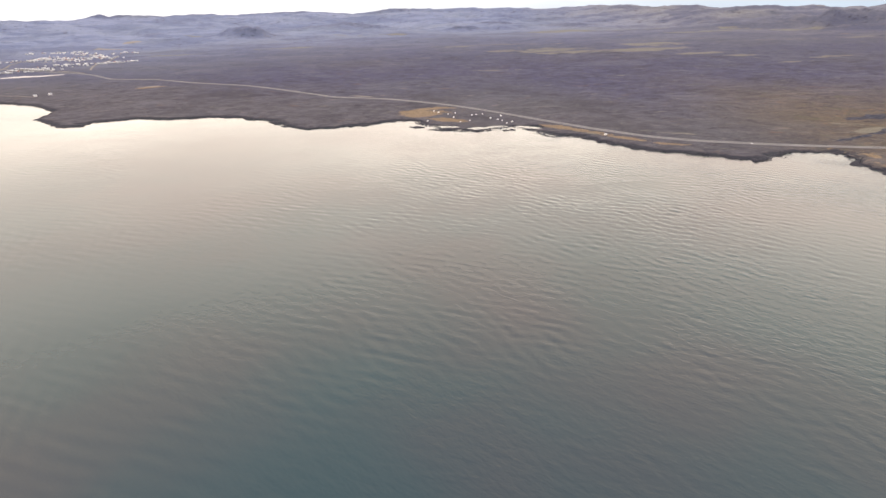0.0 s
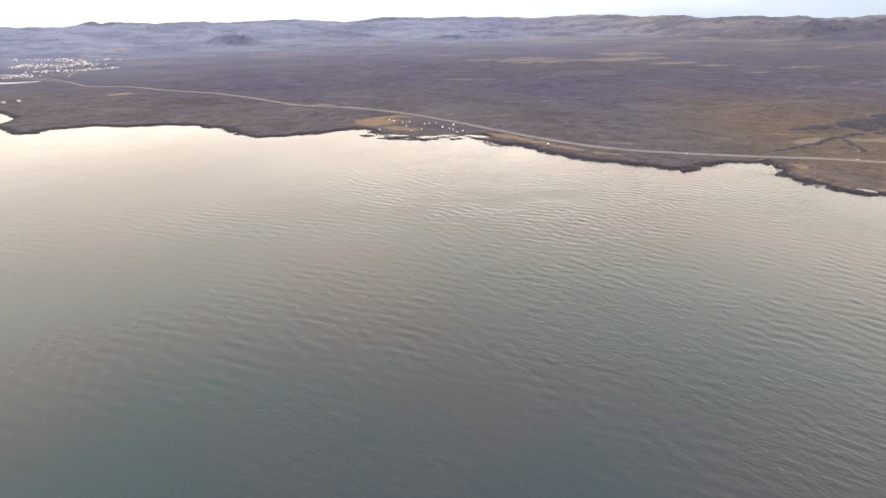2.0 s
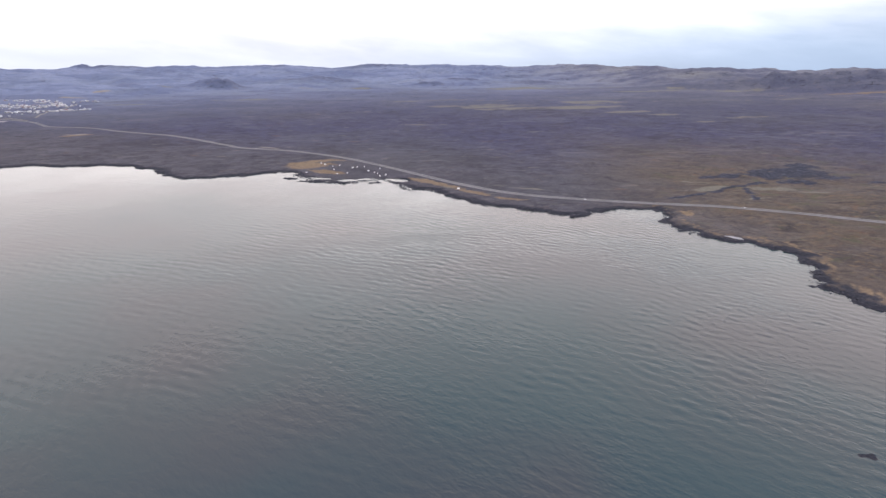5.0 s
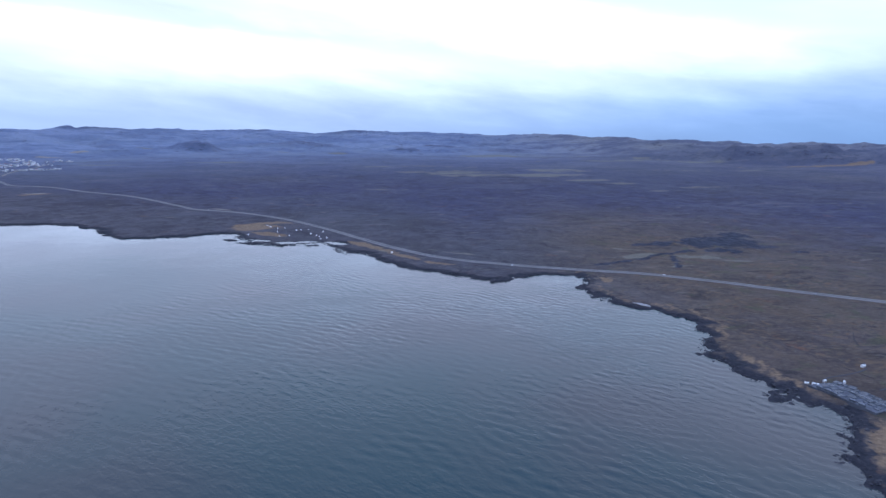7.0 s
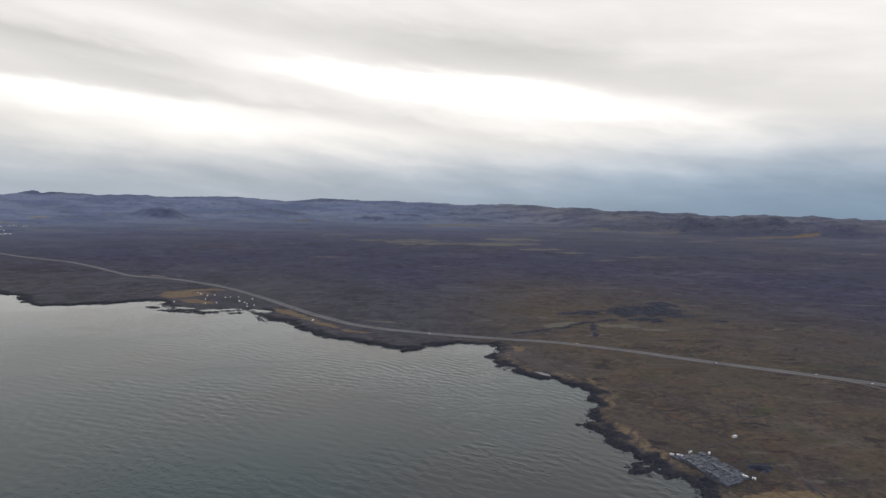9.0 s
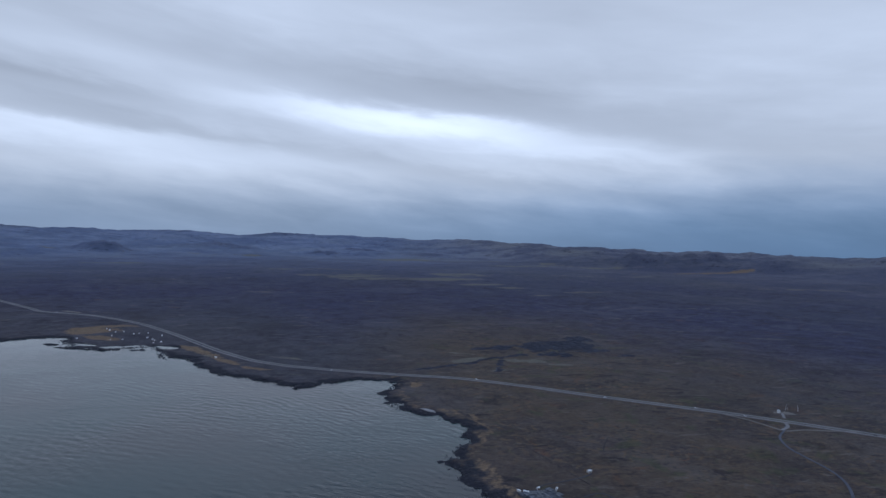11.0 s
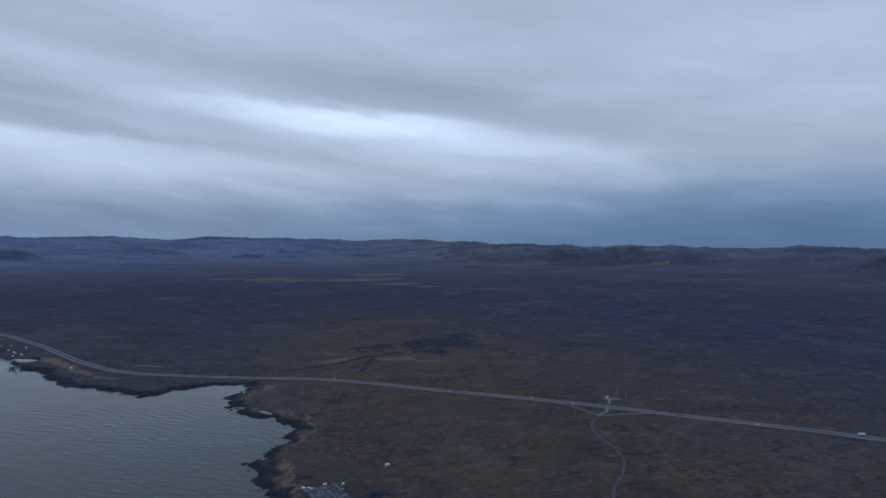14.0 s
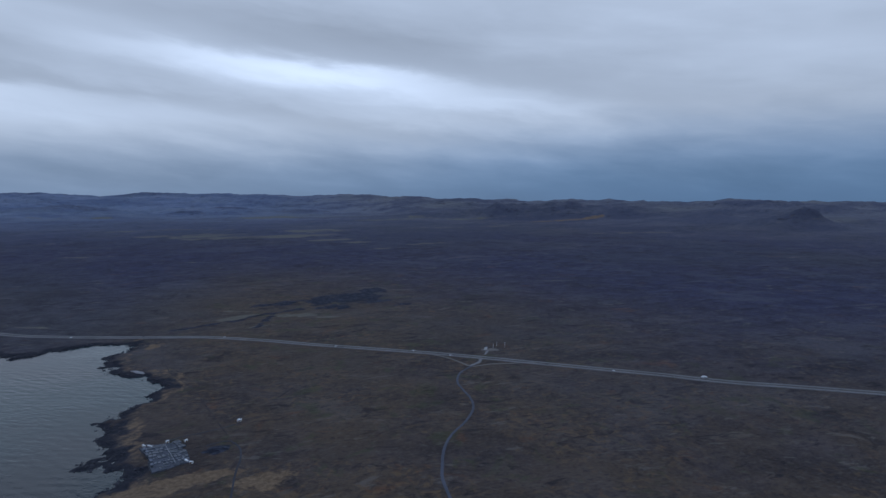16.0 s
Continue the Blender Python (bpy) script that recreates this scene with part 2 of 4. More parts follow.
    edge = math_node(tree, "MULTIPLY_ADD", math_node(tree, "SUBTRACT", clump, 0.5), 1.6, edge)
    col = mix_rgb(tree, math_node(tree, "MULTIPLY", math_node(tree, "MULTIPLY", ramp(tree, edge, 0.1, 0.85), ramp(tree, mask("grass"), 0.0, 0.3)), 0.85), col, straw)
    pale = math_node(tree, "MULTIPLY_ADD", math_node(tree, "SUBTRACT", wide, 0.5), 2.6, mask("pale"))
    pale = math_node(tree, "MULTIPLY_ADD", math_node(tree, "SUBTRACT", mid, 0.5), 1.6, pale)
    pale = math_node(tree, "MULTIPLY_ADD", math_node(tree, "SUBTRACT", streak, 0.5), 2.4, pale)
    col = mix_rgb(tree, math_node(tree, "MULTIPLY", math_node(tree, "MULTIPLY", ramp(tree, pale, 0.35, 1.0), mask("pale")), 0.76), col, mix_rgb(tree, ramp(tree, tuft, 0.35, 0.7), (0.100, 0.094, 0.070), (0.158, 0.146, 0.112)))
    flow = math_node(tree, "MULTIPLY_ADD", math_node(tree, "SUBTRACT", mid, 0.5), 2.6, mask("flow"))
    flow = math_node(tree, "MULTIPLY_ADD", math_node(tree, "SUBTRACT", noise_at(0.1, 5.0, 0.65, 0.8), 0.5), 2.0, flow)
    bare = mix_rgb(tree, ramp(tree, grain, 0.42, 0.66), (0.011, 0.013, 0.021), (0.046, 0.052, 0.072))
    col = mix_rgb(tree, math_node(tree, "MULTIPLY", math_node(tree, "MULTIPLY", ramp(tree, flow, 0.35, 0.7), ramp(tree, mask("flow"), 0.0, 0.25)), 0.95), col, bare)
    rocky = math_node(tree, "MULTIPLY_ADD", math_node(tree, "SUBTRACT", tuft, 0.5), 0.8, mask("rock"))
    rocky = math_node(tree, "MULTIPLY_ADD", math_node(tree, "SUBTRACT", mid, 0.5), 0.9, rocky)
    lava = mix_rgb(tree, ramp(tree, tuft, 0.3, 0.8), (0.013, 0.014, 0.019), (0.036, 0.036, 0.043))
    col = mix_rgb(tree, ramp(tree, rocky, 0.35, 0.6), col, lava)
    bsdf = add("ShaderNodeBsdfPrincipled", Roughness=0.95)
    bsdf.inputs["Specular IOR Level"].default_value = 0.15
    link(col, bsdf.inputs["Base Color"])
    h = math_node(tree, "MULTIPLY_ADD", mid, 2.0, tuft)
    b = add("ShaderNodeBump", Strength=0.6, Distance=1.2)
    link(h, b.inputs["Height"])
    link(b.outputs[0], bsdf.inputs["Normal"])
    out = add("ShaderNodeOutputMaterial")
    link(bsdf.outputs[0], out.inputs[0])
    return mat


def water_material():
    mat = bpy.data.materials.new("sea_water")
    tree, add, link = nodes_of(mat)
    co = add("ShaderNodeTexCoord")
    # crests run down the wind's way: turn first, then draw the pattern out along them
    turned = add("ShaderNodeMapping")
    turned.inputs["Rotation"].default_value = (0, 0, radians(40))
    link(co.outputs["Object"], turned.inputs[0])

    def crests(along, scale, detail, warp):
        mp = add("ShaderNodeMapping")
        mp.inputs["Scale"].default_value = (along, 1.0, 1.0)
        link(turned.outputs[0], mp.inputs[0])
        n = add("ShaderNodeTexNoise", Scale=scale, Detail=detail, Roughness=0.55, Distortion=warp)
        link(mp.outputs[0], n.inputs["Vector"])
        return n.outputs["Fac"]

    chop = crests(0.5, 0.36, 2.0, 0.2)
    ripple = crests(0.5, 0.8, 3.0, 0.2)
    squall = add("ShaderNodeTexNoise", Scale=0.011, Detail=3.0, Roughness=0.55)
    link(co.outputs["Object"], squall.inputs["Vector"])
    east = add("ShaderNodeSeparateXYZ")
    link(co.outputs["Object"], east.inputs[0])
    windy = math_node(tree, "MULTIPLY_ADD", ramp(tree, squall.outputs["Fac"], 0.36, 0.66), 0.7, 0.3)
    windy = math_node(tree, "MULTIPLY", windy, math_node(tree, "MULTIPLY_ADD", ramp(tree, east.outputs[0], -160.0, 180.0), 0.65, 0.35))
    swell = math_node(tree, "MULTIPLY", math_node(tree, "MULTIPLY_ADD", ripple, 0.4, chop), windy)
    wide = add("ShaderNodeTexNoise", Scale=0.006, Detail=3.0, Roughness=0.5)
    link(co.outputs["Object"], wide.inputs["Vector"])
    gust = ramp(tree, wide.outputs["Fac"], 0.35, 0.68)
    col = mix_rgb(tree, gust, (0.014, 0.036, 0.039), (0.031, 0.034, 0.036))
    bsdf = add("ShaderNodeBsdfPrincipled", IOR=1.33)
    link(col, bsdf.inputs["Base Color"])
    link(math_node(tree, "MULTIPLY_ADD", gust, 0.06, 0.10), bsdf.inputs["Roughness"])
    b = add("ShaderNodeBump", Strength=0.5, Distance=0.62)
    link(swell, b.inputs["Height"])
    link(b.outputs[0], bsdf.inputs["Normal"])
    out = add("ShaderNodeOutputMaterial")
    link(bsdf.outputs[0], out.inputs[0])
    return mat


HEATH = heath_material()
WATER = water_material()
LAVA = plain("wet_lava_rock", (0.028, 0.028, 0.034), 0.7, var=0.5, scale=0.8, bump=0.5, bump_scale=4)
ASPHALT = plain("worn_asphalt", (0.158, 0.153, 0.146), 0.85, var=0.16, scale=0.05)
GRAVEL = plain("pale_gravel", (0.16, 0.145, 0.125), 0.95, var=0.2, scale=0.08)
SIDE_ASPHALT = plain("old_side_road_asphalt", (0.074, 0.077, 0.092), 0.9, var=0.2, scale=0.1)
TRACK = plain("grey_gravel_track", (0.046, 0.046, 0.053), 0.95, var=0.25, scale=0.1)
TRAIL = plain("trodden_earth", (0.040, 0.036, 0.036), 0.95, var=0.3, scale=0.15)
BEACH = plain("grey_shell_sand", (0.26, 0.25, 0.24), 0.95, var=0.25, scale=0.4)
SAND = plain("shell_sand", (0.42, 0.39, 0.35), 0.95, var=0.12, scale=0.2)
TOWN_WALL = plain("weathered_render", (0.34, 0.35, 0.35), 0.8, var=0.15, scale=0.3)
WHITE = plain("white_paint", (0.78, 0.77, 0.74), 0.55, var=0.08, scale=0.6)
GREY_ROOF = plain("grey_sheet_roof", (0.30, 0.31, 0.32), 0.5, var=0.15, scale=0.4)
RED_ROOF = plain("red_sheet_roof", (0.22, 0.09, 0.07), 0.55, var=0.15, scale=0.4)
TOWN_ROOF = plain("worn_sheet_roof", (0.44, 0.44, 0.43), 0.6, var=0.2, scale=0.3)
PALE_ROOF = plain("pale_sheet_roof", (0.62, 0.62, 0.60), 0.5, var=0.1, scale=0.4)
CONCRETE = plain("pale_concrete", (0.072, 0.076, 0.088), 0.85, var=0.4, scale=0.35)
GLASS = plain("dark_window_glass", (0.03, 0.035, 0.04), 0.08, var=0.1)
DOOR = plain("brown_door_paint", (0.16, 0.09, 0.05), 0.6)
RUBBER = plain("tyre_rubber", (0.02, 0.02, 0.02), 0.85)
CAR_WHITE = plain("white_car_paint", (0.80, 0.80, 0.79), 0.25, var=0.04)
CAR_DARK = plain("dark_car_paint", (0.05, 0.055, 0.07), 0.25, var=0.05)
TANK = plain("grey_tank_wall", (0.10, 0.11, 0.13), 0.6, var=0.35, scale=0.6)
TANK_WATER = plain("still_tank_water", (0.06, 0.068, 0.08), 0.3, var=0.1)
WING_PAINT = plain("light_grey_wing_paint", (0.82, 0.79, 0.74), 0.35, var=0.05, scale=0.7)
FAIRING_PAINT = plain("mid_grey_fairing_paint", (0.66, 0.67, 0.67), 0.4, var=0.06, scale=0.8)
SEAM = plain("dark_panel_seam", (0.22, 0.22, 0.23), 0.7)

# ---- plan of the land ----
COAST_WEST = [
    (-5200, 1300), (-1300, 1130), (-900, 1040), (-785, 993), (-743, 975), (-673, 936), (-622, 885), (-598, 810), (-520, 742), (-497, 748),
    (-497, 779), (-444, 806), (-392, 800), (-360, 815), (-326, 813), (-279, 790), (-251, 774), (-226, 742), (-192, 712), (-163, 717),
    (-116, 734), (-90, 758), (-61, 764), (-49, 742), (-30, 722), (-16, 698), (25, 692), (64, 718), (90, 682), (105, 653),
    (130, 646), (150, 615), (170, 586), (190, 567), (212, 558), (228, 551),
]
COAST_EAST = [
    (240, 538), (267, 522), (288, 533), (308, 555), (342, 557), (362, 549), (363, 532), (347, 505), (352, 484), (362, 458),
    (378, 444), (396, 429), (407, 410), (407, 388), (400, 364), (391, 341), (395, 326), (400, 301), (411, 286), (397, 276),
    (412, 270), (421, 259), (420, 248), (403, 233), (392, 212), (388, 190), (382, 150), (420, 90), (600, 0), (1000, -150), (5200, -900),
]
COAST = np.array(COAST_WEST + COAST_EAST, float)
ROAD_LINE = [
    (-1250, 1600), (-1089, 1519), (-898, 1424), (-804, 1344), (-762, 1306), (-691, 1290), (-631, 1266), (-548, 1210), (-459, 1160), (-391, 1122),
    (-322, 1070), (-240, 1000), (-199, 964), (-118, 938), (-62, 906), (-11, 868), (36, 818), (78, 773), (144, 690), (176, 655),
    (206, 625), (246, 601), (292, 587), (358, 572), (408, 559), (436, 546), (480, 519), (520, 492), (559, 468), (618, 430),
    (655, 403), (693, 373), (728, 346), (762, 321), (808, 288), (892, 243), (1300, 10), (1800, -270),
]
SIDE_LINE = [(660, 404), (643, 384), (627, 367), (619, 347), (618, 329), (618, 311), (614, 293), (603, 274), (590, 258), (581, 241), (575, 222), (571, 202), (572, 160), (590, 100)]


def spline(points, step):
    p = np.array(points, float)
    q = np.vstack([2 * p[0] - p[1], p, 2 * p[-1] - p[-2]])
    out = []
    for i in range(1, len(q) - 2):
        a, b, c, d = q[i - 1], q[i], q[i + 1], q[i + 2]
        n = max(2, int(np.linalg.norm(c - b) / step))
        for t in np.arange(n) / n:
            out.append(0.5 * (2 * b + (c - a) * t + (2 * a - 5 * b + 4 * c - d) * t * t + (3 * b - a - 3 * c + d) * t ** 3))
    out.append(p[-1])
    return np.array(out)


LATTICE = np.random.RandomState(5).rand(256, 256)


def value_noise(x, y):
    xi, yi = np.floor(x).astype(int), np.floor(y).astype(int)
    fx, fy = x - xi, y - yi
    fx, fy = fx * fx * (3 - 2 * fx), fy * fy * (3 - 2 * fy)
    a, b = LATTICE[xi % 256, yi % 256], LATTICE[(xi + 1) % 256, yi % 256]
    c, d = LATTICE[xi % 256, (yi + 1) % 256], LATTICE[(xi + 1) % 256, (yi + 1) % 256]
    return (a * (1 - fx) + b * fx) * (1 - fy) + (c * (1 - fx) + d * fx) * fy - 0.5


def fbm(x, y, size, octaves=4, gain=0.5):
    s, amp, k = 0.0, 1.0, 1.0 / size
    for i in range(octaves):
        s = s + amp * value_noise(x * k + 17.3 * i, y * k + 9.1 * i)
        amp, k = amp * gain, k * 2.03
    return s


def smooth(v, lo, hi):
    t = np.clip((v - lo) / (hi - lo), 0, 1)
    return t * t * (3 - 2 * t)


def line_distance(x, y, line):
    best = np.full(x.shape, 1e9)
    for a, b in zip(line[:-1], line[1:]):
        ab = b - a
        t = np.clip(((x - a[0]) * ab[0] + (y - a[1]) * ab[1]) / (ab @ ab), 0, 1)
        best = np.minimum(best, (x - a[0] - t * ab[0]) ** 2 + (y - a[1] - t * ab[1]) ** 2)
    return np.sqrt(best)


def coast_distance(x, y):
    """Metres inland of the water's edge; negative at sea."""
    d = line_distance(x, y, COAST)
    poly = np.vstack([COAST, [(5200, -6000), (-5200, -6000)]])
    inside = np.zeros(x.shape, bool)
    for a, b in zip(poly, np.roll(poly, -1, 0)):
        cross = (a[1] > y) != (b[1] > y)
        with np.errstate(divide="ignore", invalid="ignore"):
            xs = (b[0] - a[0]) * (y - a[1]) / (b[1] - a[1]) + a[0]
        inside ^= cross & (x < xs)
    return np.where(inside, -d, d)


CENTRE = (281.0, -13.0)
# the skyline ridge: azimuth, distance, height
RIDGE = np.array([(-80, 4700, 150), (-45, 4700, 146), (-35, 4650, 146), (-31, 4600, 158), (-28, 4600, 154), (-23, 4550, 160), (-18, 4500, 165), (-13, 4450, 158),
                  (-8, 4400, 170), (-3, 4300, 166), (5, 4200, 171), (11, 4000, 170), (16, 3700, 151), (21, 3500, 142), (26, 3400, 132), (31, 3300, 146), (35, 3300, 143),
                  (39, 3300, 137), (44, 3300, 139), (49, 3300, 138), (55, 3400, 140), (80, 3600, 140)], float)
# x, y, half length, half width, turn, height, sharpness
HILLS = [
    (-988, 2822, 96, 70, 0, 36, 1.7), (-975, 2840, 160, 100, 0, 14, 1.1), (-1488, 2945, 75, 60, 0, 24, 1.4), (14, 3000, 85, 50, 0, 14, 1.6), (190, 3290, 120, 60, 5, 14, 1.4),
    (-2290, 3880, 46, 70, 0, 13, 1.9), (-2120, 3900, 70, 60, 0, 6, 1.4), (-1960, 3950, 40, 60, 0, 6, 1.8), (-2150, 3930, 190, 90, 0, 9, 1.2), (-1750, 4150, 120, 80, 0, 8, 1.3), (-1280, 4200, 260, 90, 0, 8, 1.5), (-420, 4330, 200, 90, 0, 10, 1.8),
    (2179, 1522, 62, 62, 0, 58, 0.75), (2110, 1570, 150, 70, -40, 22, 0.8), (1500, 2300, 250, 125, -18, 44, 1.8), (1372, 2330, 30, 28, 0, 13, 1.5), (1230, 2480, 200, 110, -10, 26, 1.0),
    (1800, 2150, 200, 110, -30, 34, 1.0), (-600, 3300, 300, 90, 8, 14, 1.0), (2450, 1900, 260, 120, -40, 30, 1.0),
]


def land_base(x, y, d):
    """The smooth lie of the land."""
    z = np.where(d > 0, 1.7 * (1 - np.exp(-np.maximum(d, 0) / 5.0)) + 0.026 * np.clip(d, 0, 2600) + 0.009 * np.clip(d - 700, 0, 1900), -0.22 * np.minimum(-d, 30))
    az = np.degrees(np.arctan2(x - CENTRE[0], y - CENTRE[1]))
    rho = np.hypot(x - CENTRE[0], y - CENTRE[1])
    r, h = np.interp(az, RIDGE[:, 0], RIDGE[:, 1]), np.interp(az, RIDGE[:, 0], RIDGE[:, 2])
    s = smooth(rho, r - 900, r) - 0.6 * smooth(rho, r, r + 500)
    return z + (h - z) * np.clip(s, 0, 1) * (d > 0)


def land(x, y):
    """Height of the ground and its masks."""
    wx, wy = fbm(x, y, 13, 4, 0.65), fbm(x + 900, y + 300, 13, 4, 0.65)
    reach = np.clip(1.0 - (np.abs(x - 100) - 1100) / 2000, 0, 1)
    nx, ny = fbm(x + 51, y + 77, 5.5, 3, 0.6), fbm(x + 400, y + 130, 5.5, 3, 0.6)
    px, py = x + (10 * wx + 5 * nx) * reach, y + (10 * wy + 5 * ny) * reach
    d0 = coast_distance(x, y)
    d = np.where(np.abs(d0) < 90, coast_distance(px, py), d0)
    base = land_base(x, y, d0)
    z = land_base(x, y, d)
    road = np.minimum(line_distance(x, y, ROAD_XY), line_distance(x, y, SIDE_XY) + 4)
    inland = smooth(d, 2, 60)
    z = z + inland * (1.3 * fbm(x, y, 26, 4) + 3.0 * fbm(x, y, 150, 4) * smooth(d, 60, 400) + 9.0 * fbm(x, y, 620, 4) * smooth(d, 500, 1600))
    far = smooth(np.hypot(x - CENTRE[0], y - CENTRE[1]), 2300, 3300)
    z = z + far * (24 * fbm(x, y, 300, 6, 0.64) + 9 * np.abs(fbm(x + 31, y + 8, 110, 4, 0.6)) * smooth(x, 600, 1400) - 7 * np.abs(fbm(x + 77, y, 170, 4)))
    # hills rises with distance: how much of the hazy colour the land takes
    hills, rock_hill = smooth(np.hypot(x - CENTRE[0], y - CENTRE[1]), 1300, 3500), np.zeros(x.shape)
    for hx, hy, a, b, turn, height, sharp in HILLS:
        c, s = math.cos(radians(turn)), math.sin(radians(turn))
        u, v = ((x - hx) * c + (y - hy) * s) / a, (-(x - hx) * s + (y - hy) * c) / b
        q = np.exp(-((u * u + v * v) ** sharp)) * (1 + 0.5 * fbm(x, y, 80, 5, 0.6))
        z, rock_hill = z + height * q, np.maximum(rock_hill, np.clip(1.3 * q, 0, 1))
    near_road = smooth(road, 26, 9)
    # low shore of the grassy point
    low = smooth(np.hypot((x - 25) / 125, (y - 712) / 62), 1.1, 0.6) * smooth(road, 14, 40) * (d > 0)
    z = z * (1 - 0.72 * low)
    z = z + (base - z) * near_road * (d0 > 0)
    z = np.where((d0 > 1) & (near_road > 0), np.maximum(z, 0.4), z)
    shore = 8.5 + 4.5 * smooth(x, 345, 300) + 7 * fbm(x, y, 60, 3) + 5 * np.exp(-((x - 402) / 40) ** 2 - ((y - 352) / 45) ** 2)
    rock = np.clip(1.15 - np.maximum(d, 0) / shore, 0, 1)
    # ragged lava near the water and on the bare flow inland
    z = z + smooth(d, -0.5, 2) * smooth(d, shore * 1.1, shore * 0.5) * (0.9 * np.abs(fbm(x, y, 5, 3)) + 0.4 * fbm(x, y, 12, 3)) * (near_road < 0.2) * (1 - 0.6 * low)
    grass, pale, flow = np.zeros(x.shape), np.zeros(x.shape), np.zeros(x.shape)
    strip = 0.45 * smooth(d, shore * 0.8, shore) * smooth(d, shore + 7, shore + 2)
    grass = np.maximum(grass, strip * (0.25 + 0.75 * smooth(x, 330, 375)) * smooth(y, 180, 230))
    for kind, cx, cy, a, b, turn in ZONES:
        at = np.nonzero(np.hypot(x - cx, y - cy) < 2.2 * max(a, b))
        if not len(at[0]):
            continue
        zx, zy = x[at], y[at]
        c, s = math.cos(radians(turn)), math.sin(radians(turn))
        u, v = ((zx - cx) * c + (zy - cy) * s) / a, (-(zx - cx) * s + (zy - cy) * c) / b
        rough = 0.95 if kind == "pale" else 0.75 if kind == "flow" else 0.65
        q = smooth(np.sqrt(u * u + v * v) + rough * fbm(zx, zy, min(a, 3 * b) * 0.8, 5, 0.62), 1.15, 0.55)
        if kind == "grass":
            grass[at] = np.maximum(grass[at], q)
        elif kind == "pale":
            pale[at] = np.maximum(pale[at], q)
        elif kind == "flow":
            flow[at] = np.maximum(flow[at], q)
            z[at] += q * 1.2 * np.abs(fbm(zx, zy, 11, 3))
        elif kind == "hazy_scree":
            rock_hill[at] = np.maximum(rock_hill[at], q)
        elif kind == "pool":
            z[at] = z[at] * (1 - q) - 1.6 * q
            rock[at] = np.maximum(rock[at], smooth(q, 0.02, 0.3))
        elif kind == "reef":
            z[at] = np.maximum(z[at], q * (0.85 + 2.2 * fbm(zx, zy, 7, 4, 0.6)) - 0.35)
            rock[at] = np.maximum(rock[at], q)
        else:
            rock[at] = np.maximum(rock[at], q * np.clip(0.72 + 1.0 * fbm(zx, zy, 22, 4, 0.65), 0, 0.95))
            z[at] += q * 1.6 * np.abs(fbm(zx, zy, 9, 3))
    lush = smooth(d, 700, 120) * smooth(x, 250, 480)
    # amount of painted haze blue, growing with distance from the water
    haze_blue = smooth(d, 60, 420) * (1 - 0.75 * lush) * np.clip(0.9 + 0.8 * fbm(x, y, 260, 4), 0, 1)
    return z, rock, grass, pale, hills, rock_hill, lush, haze_blue, flow


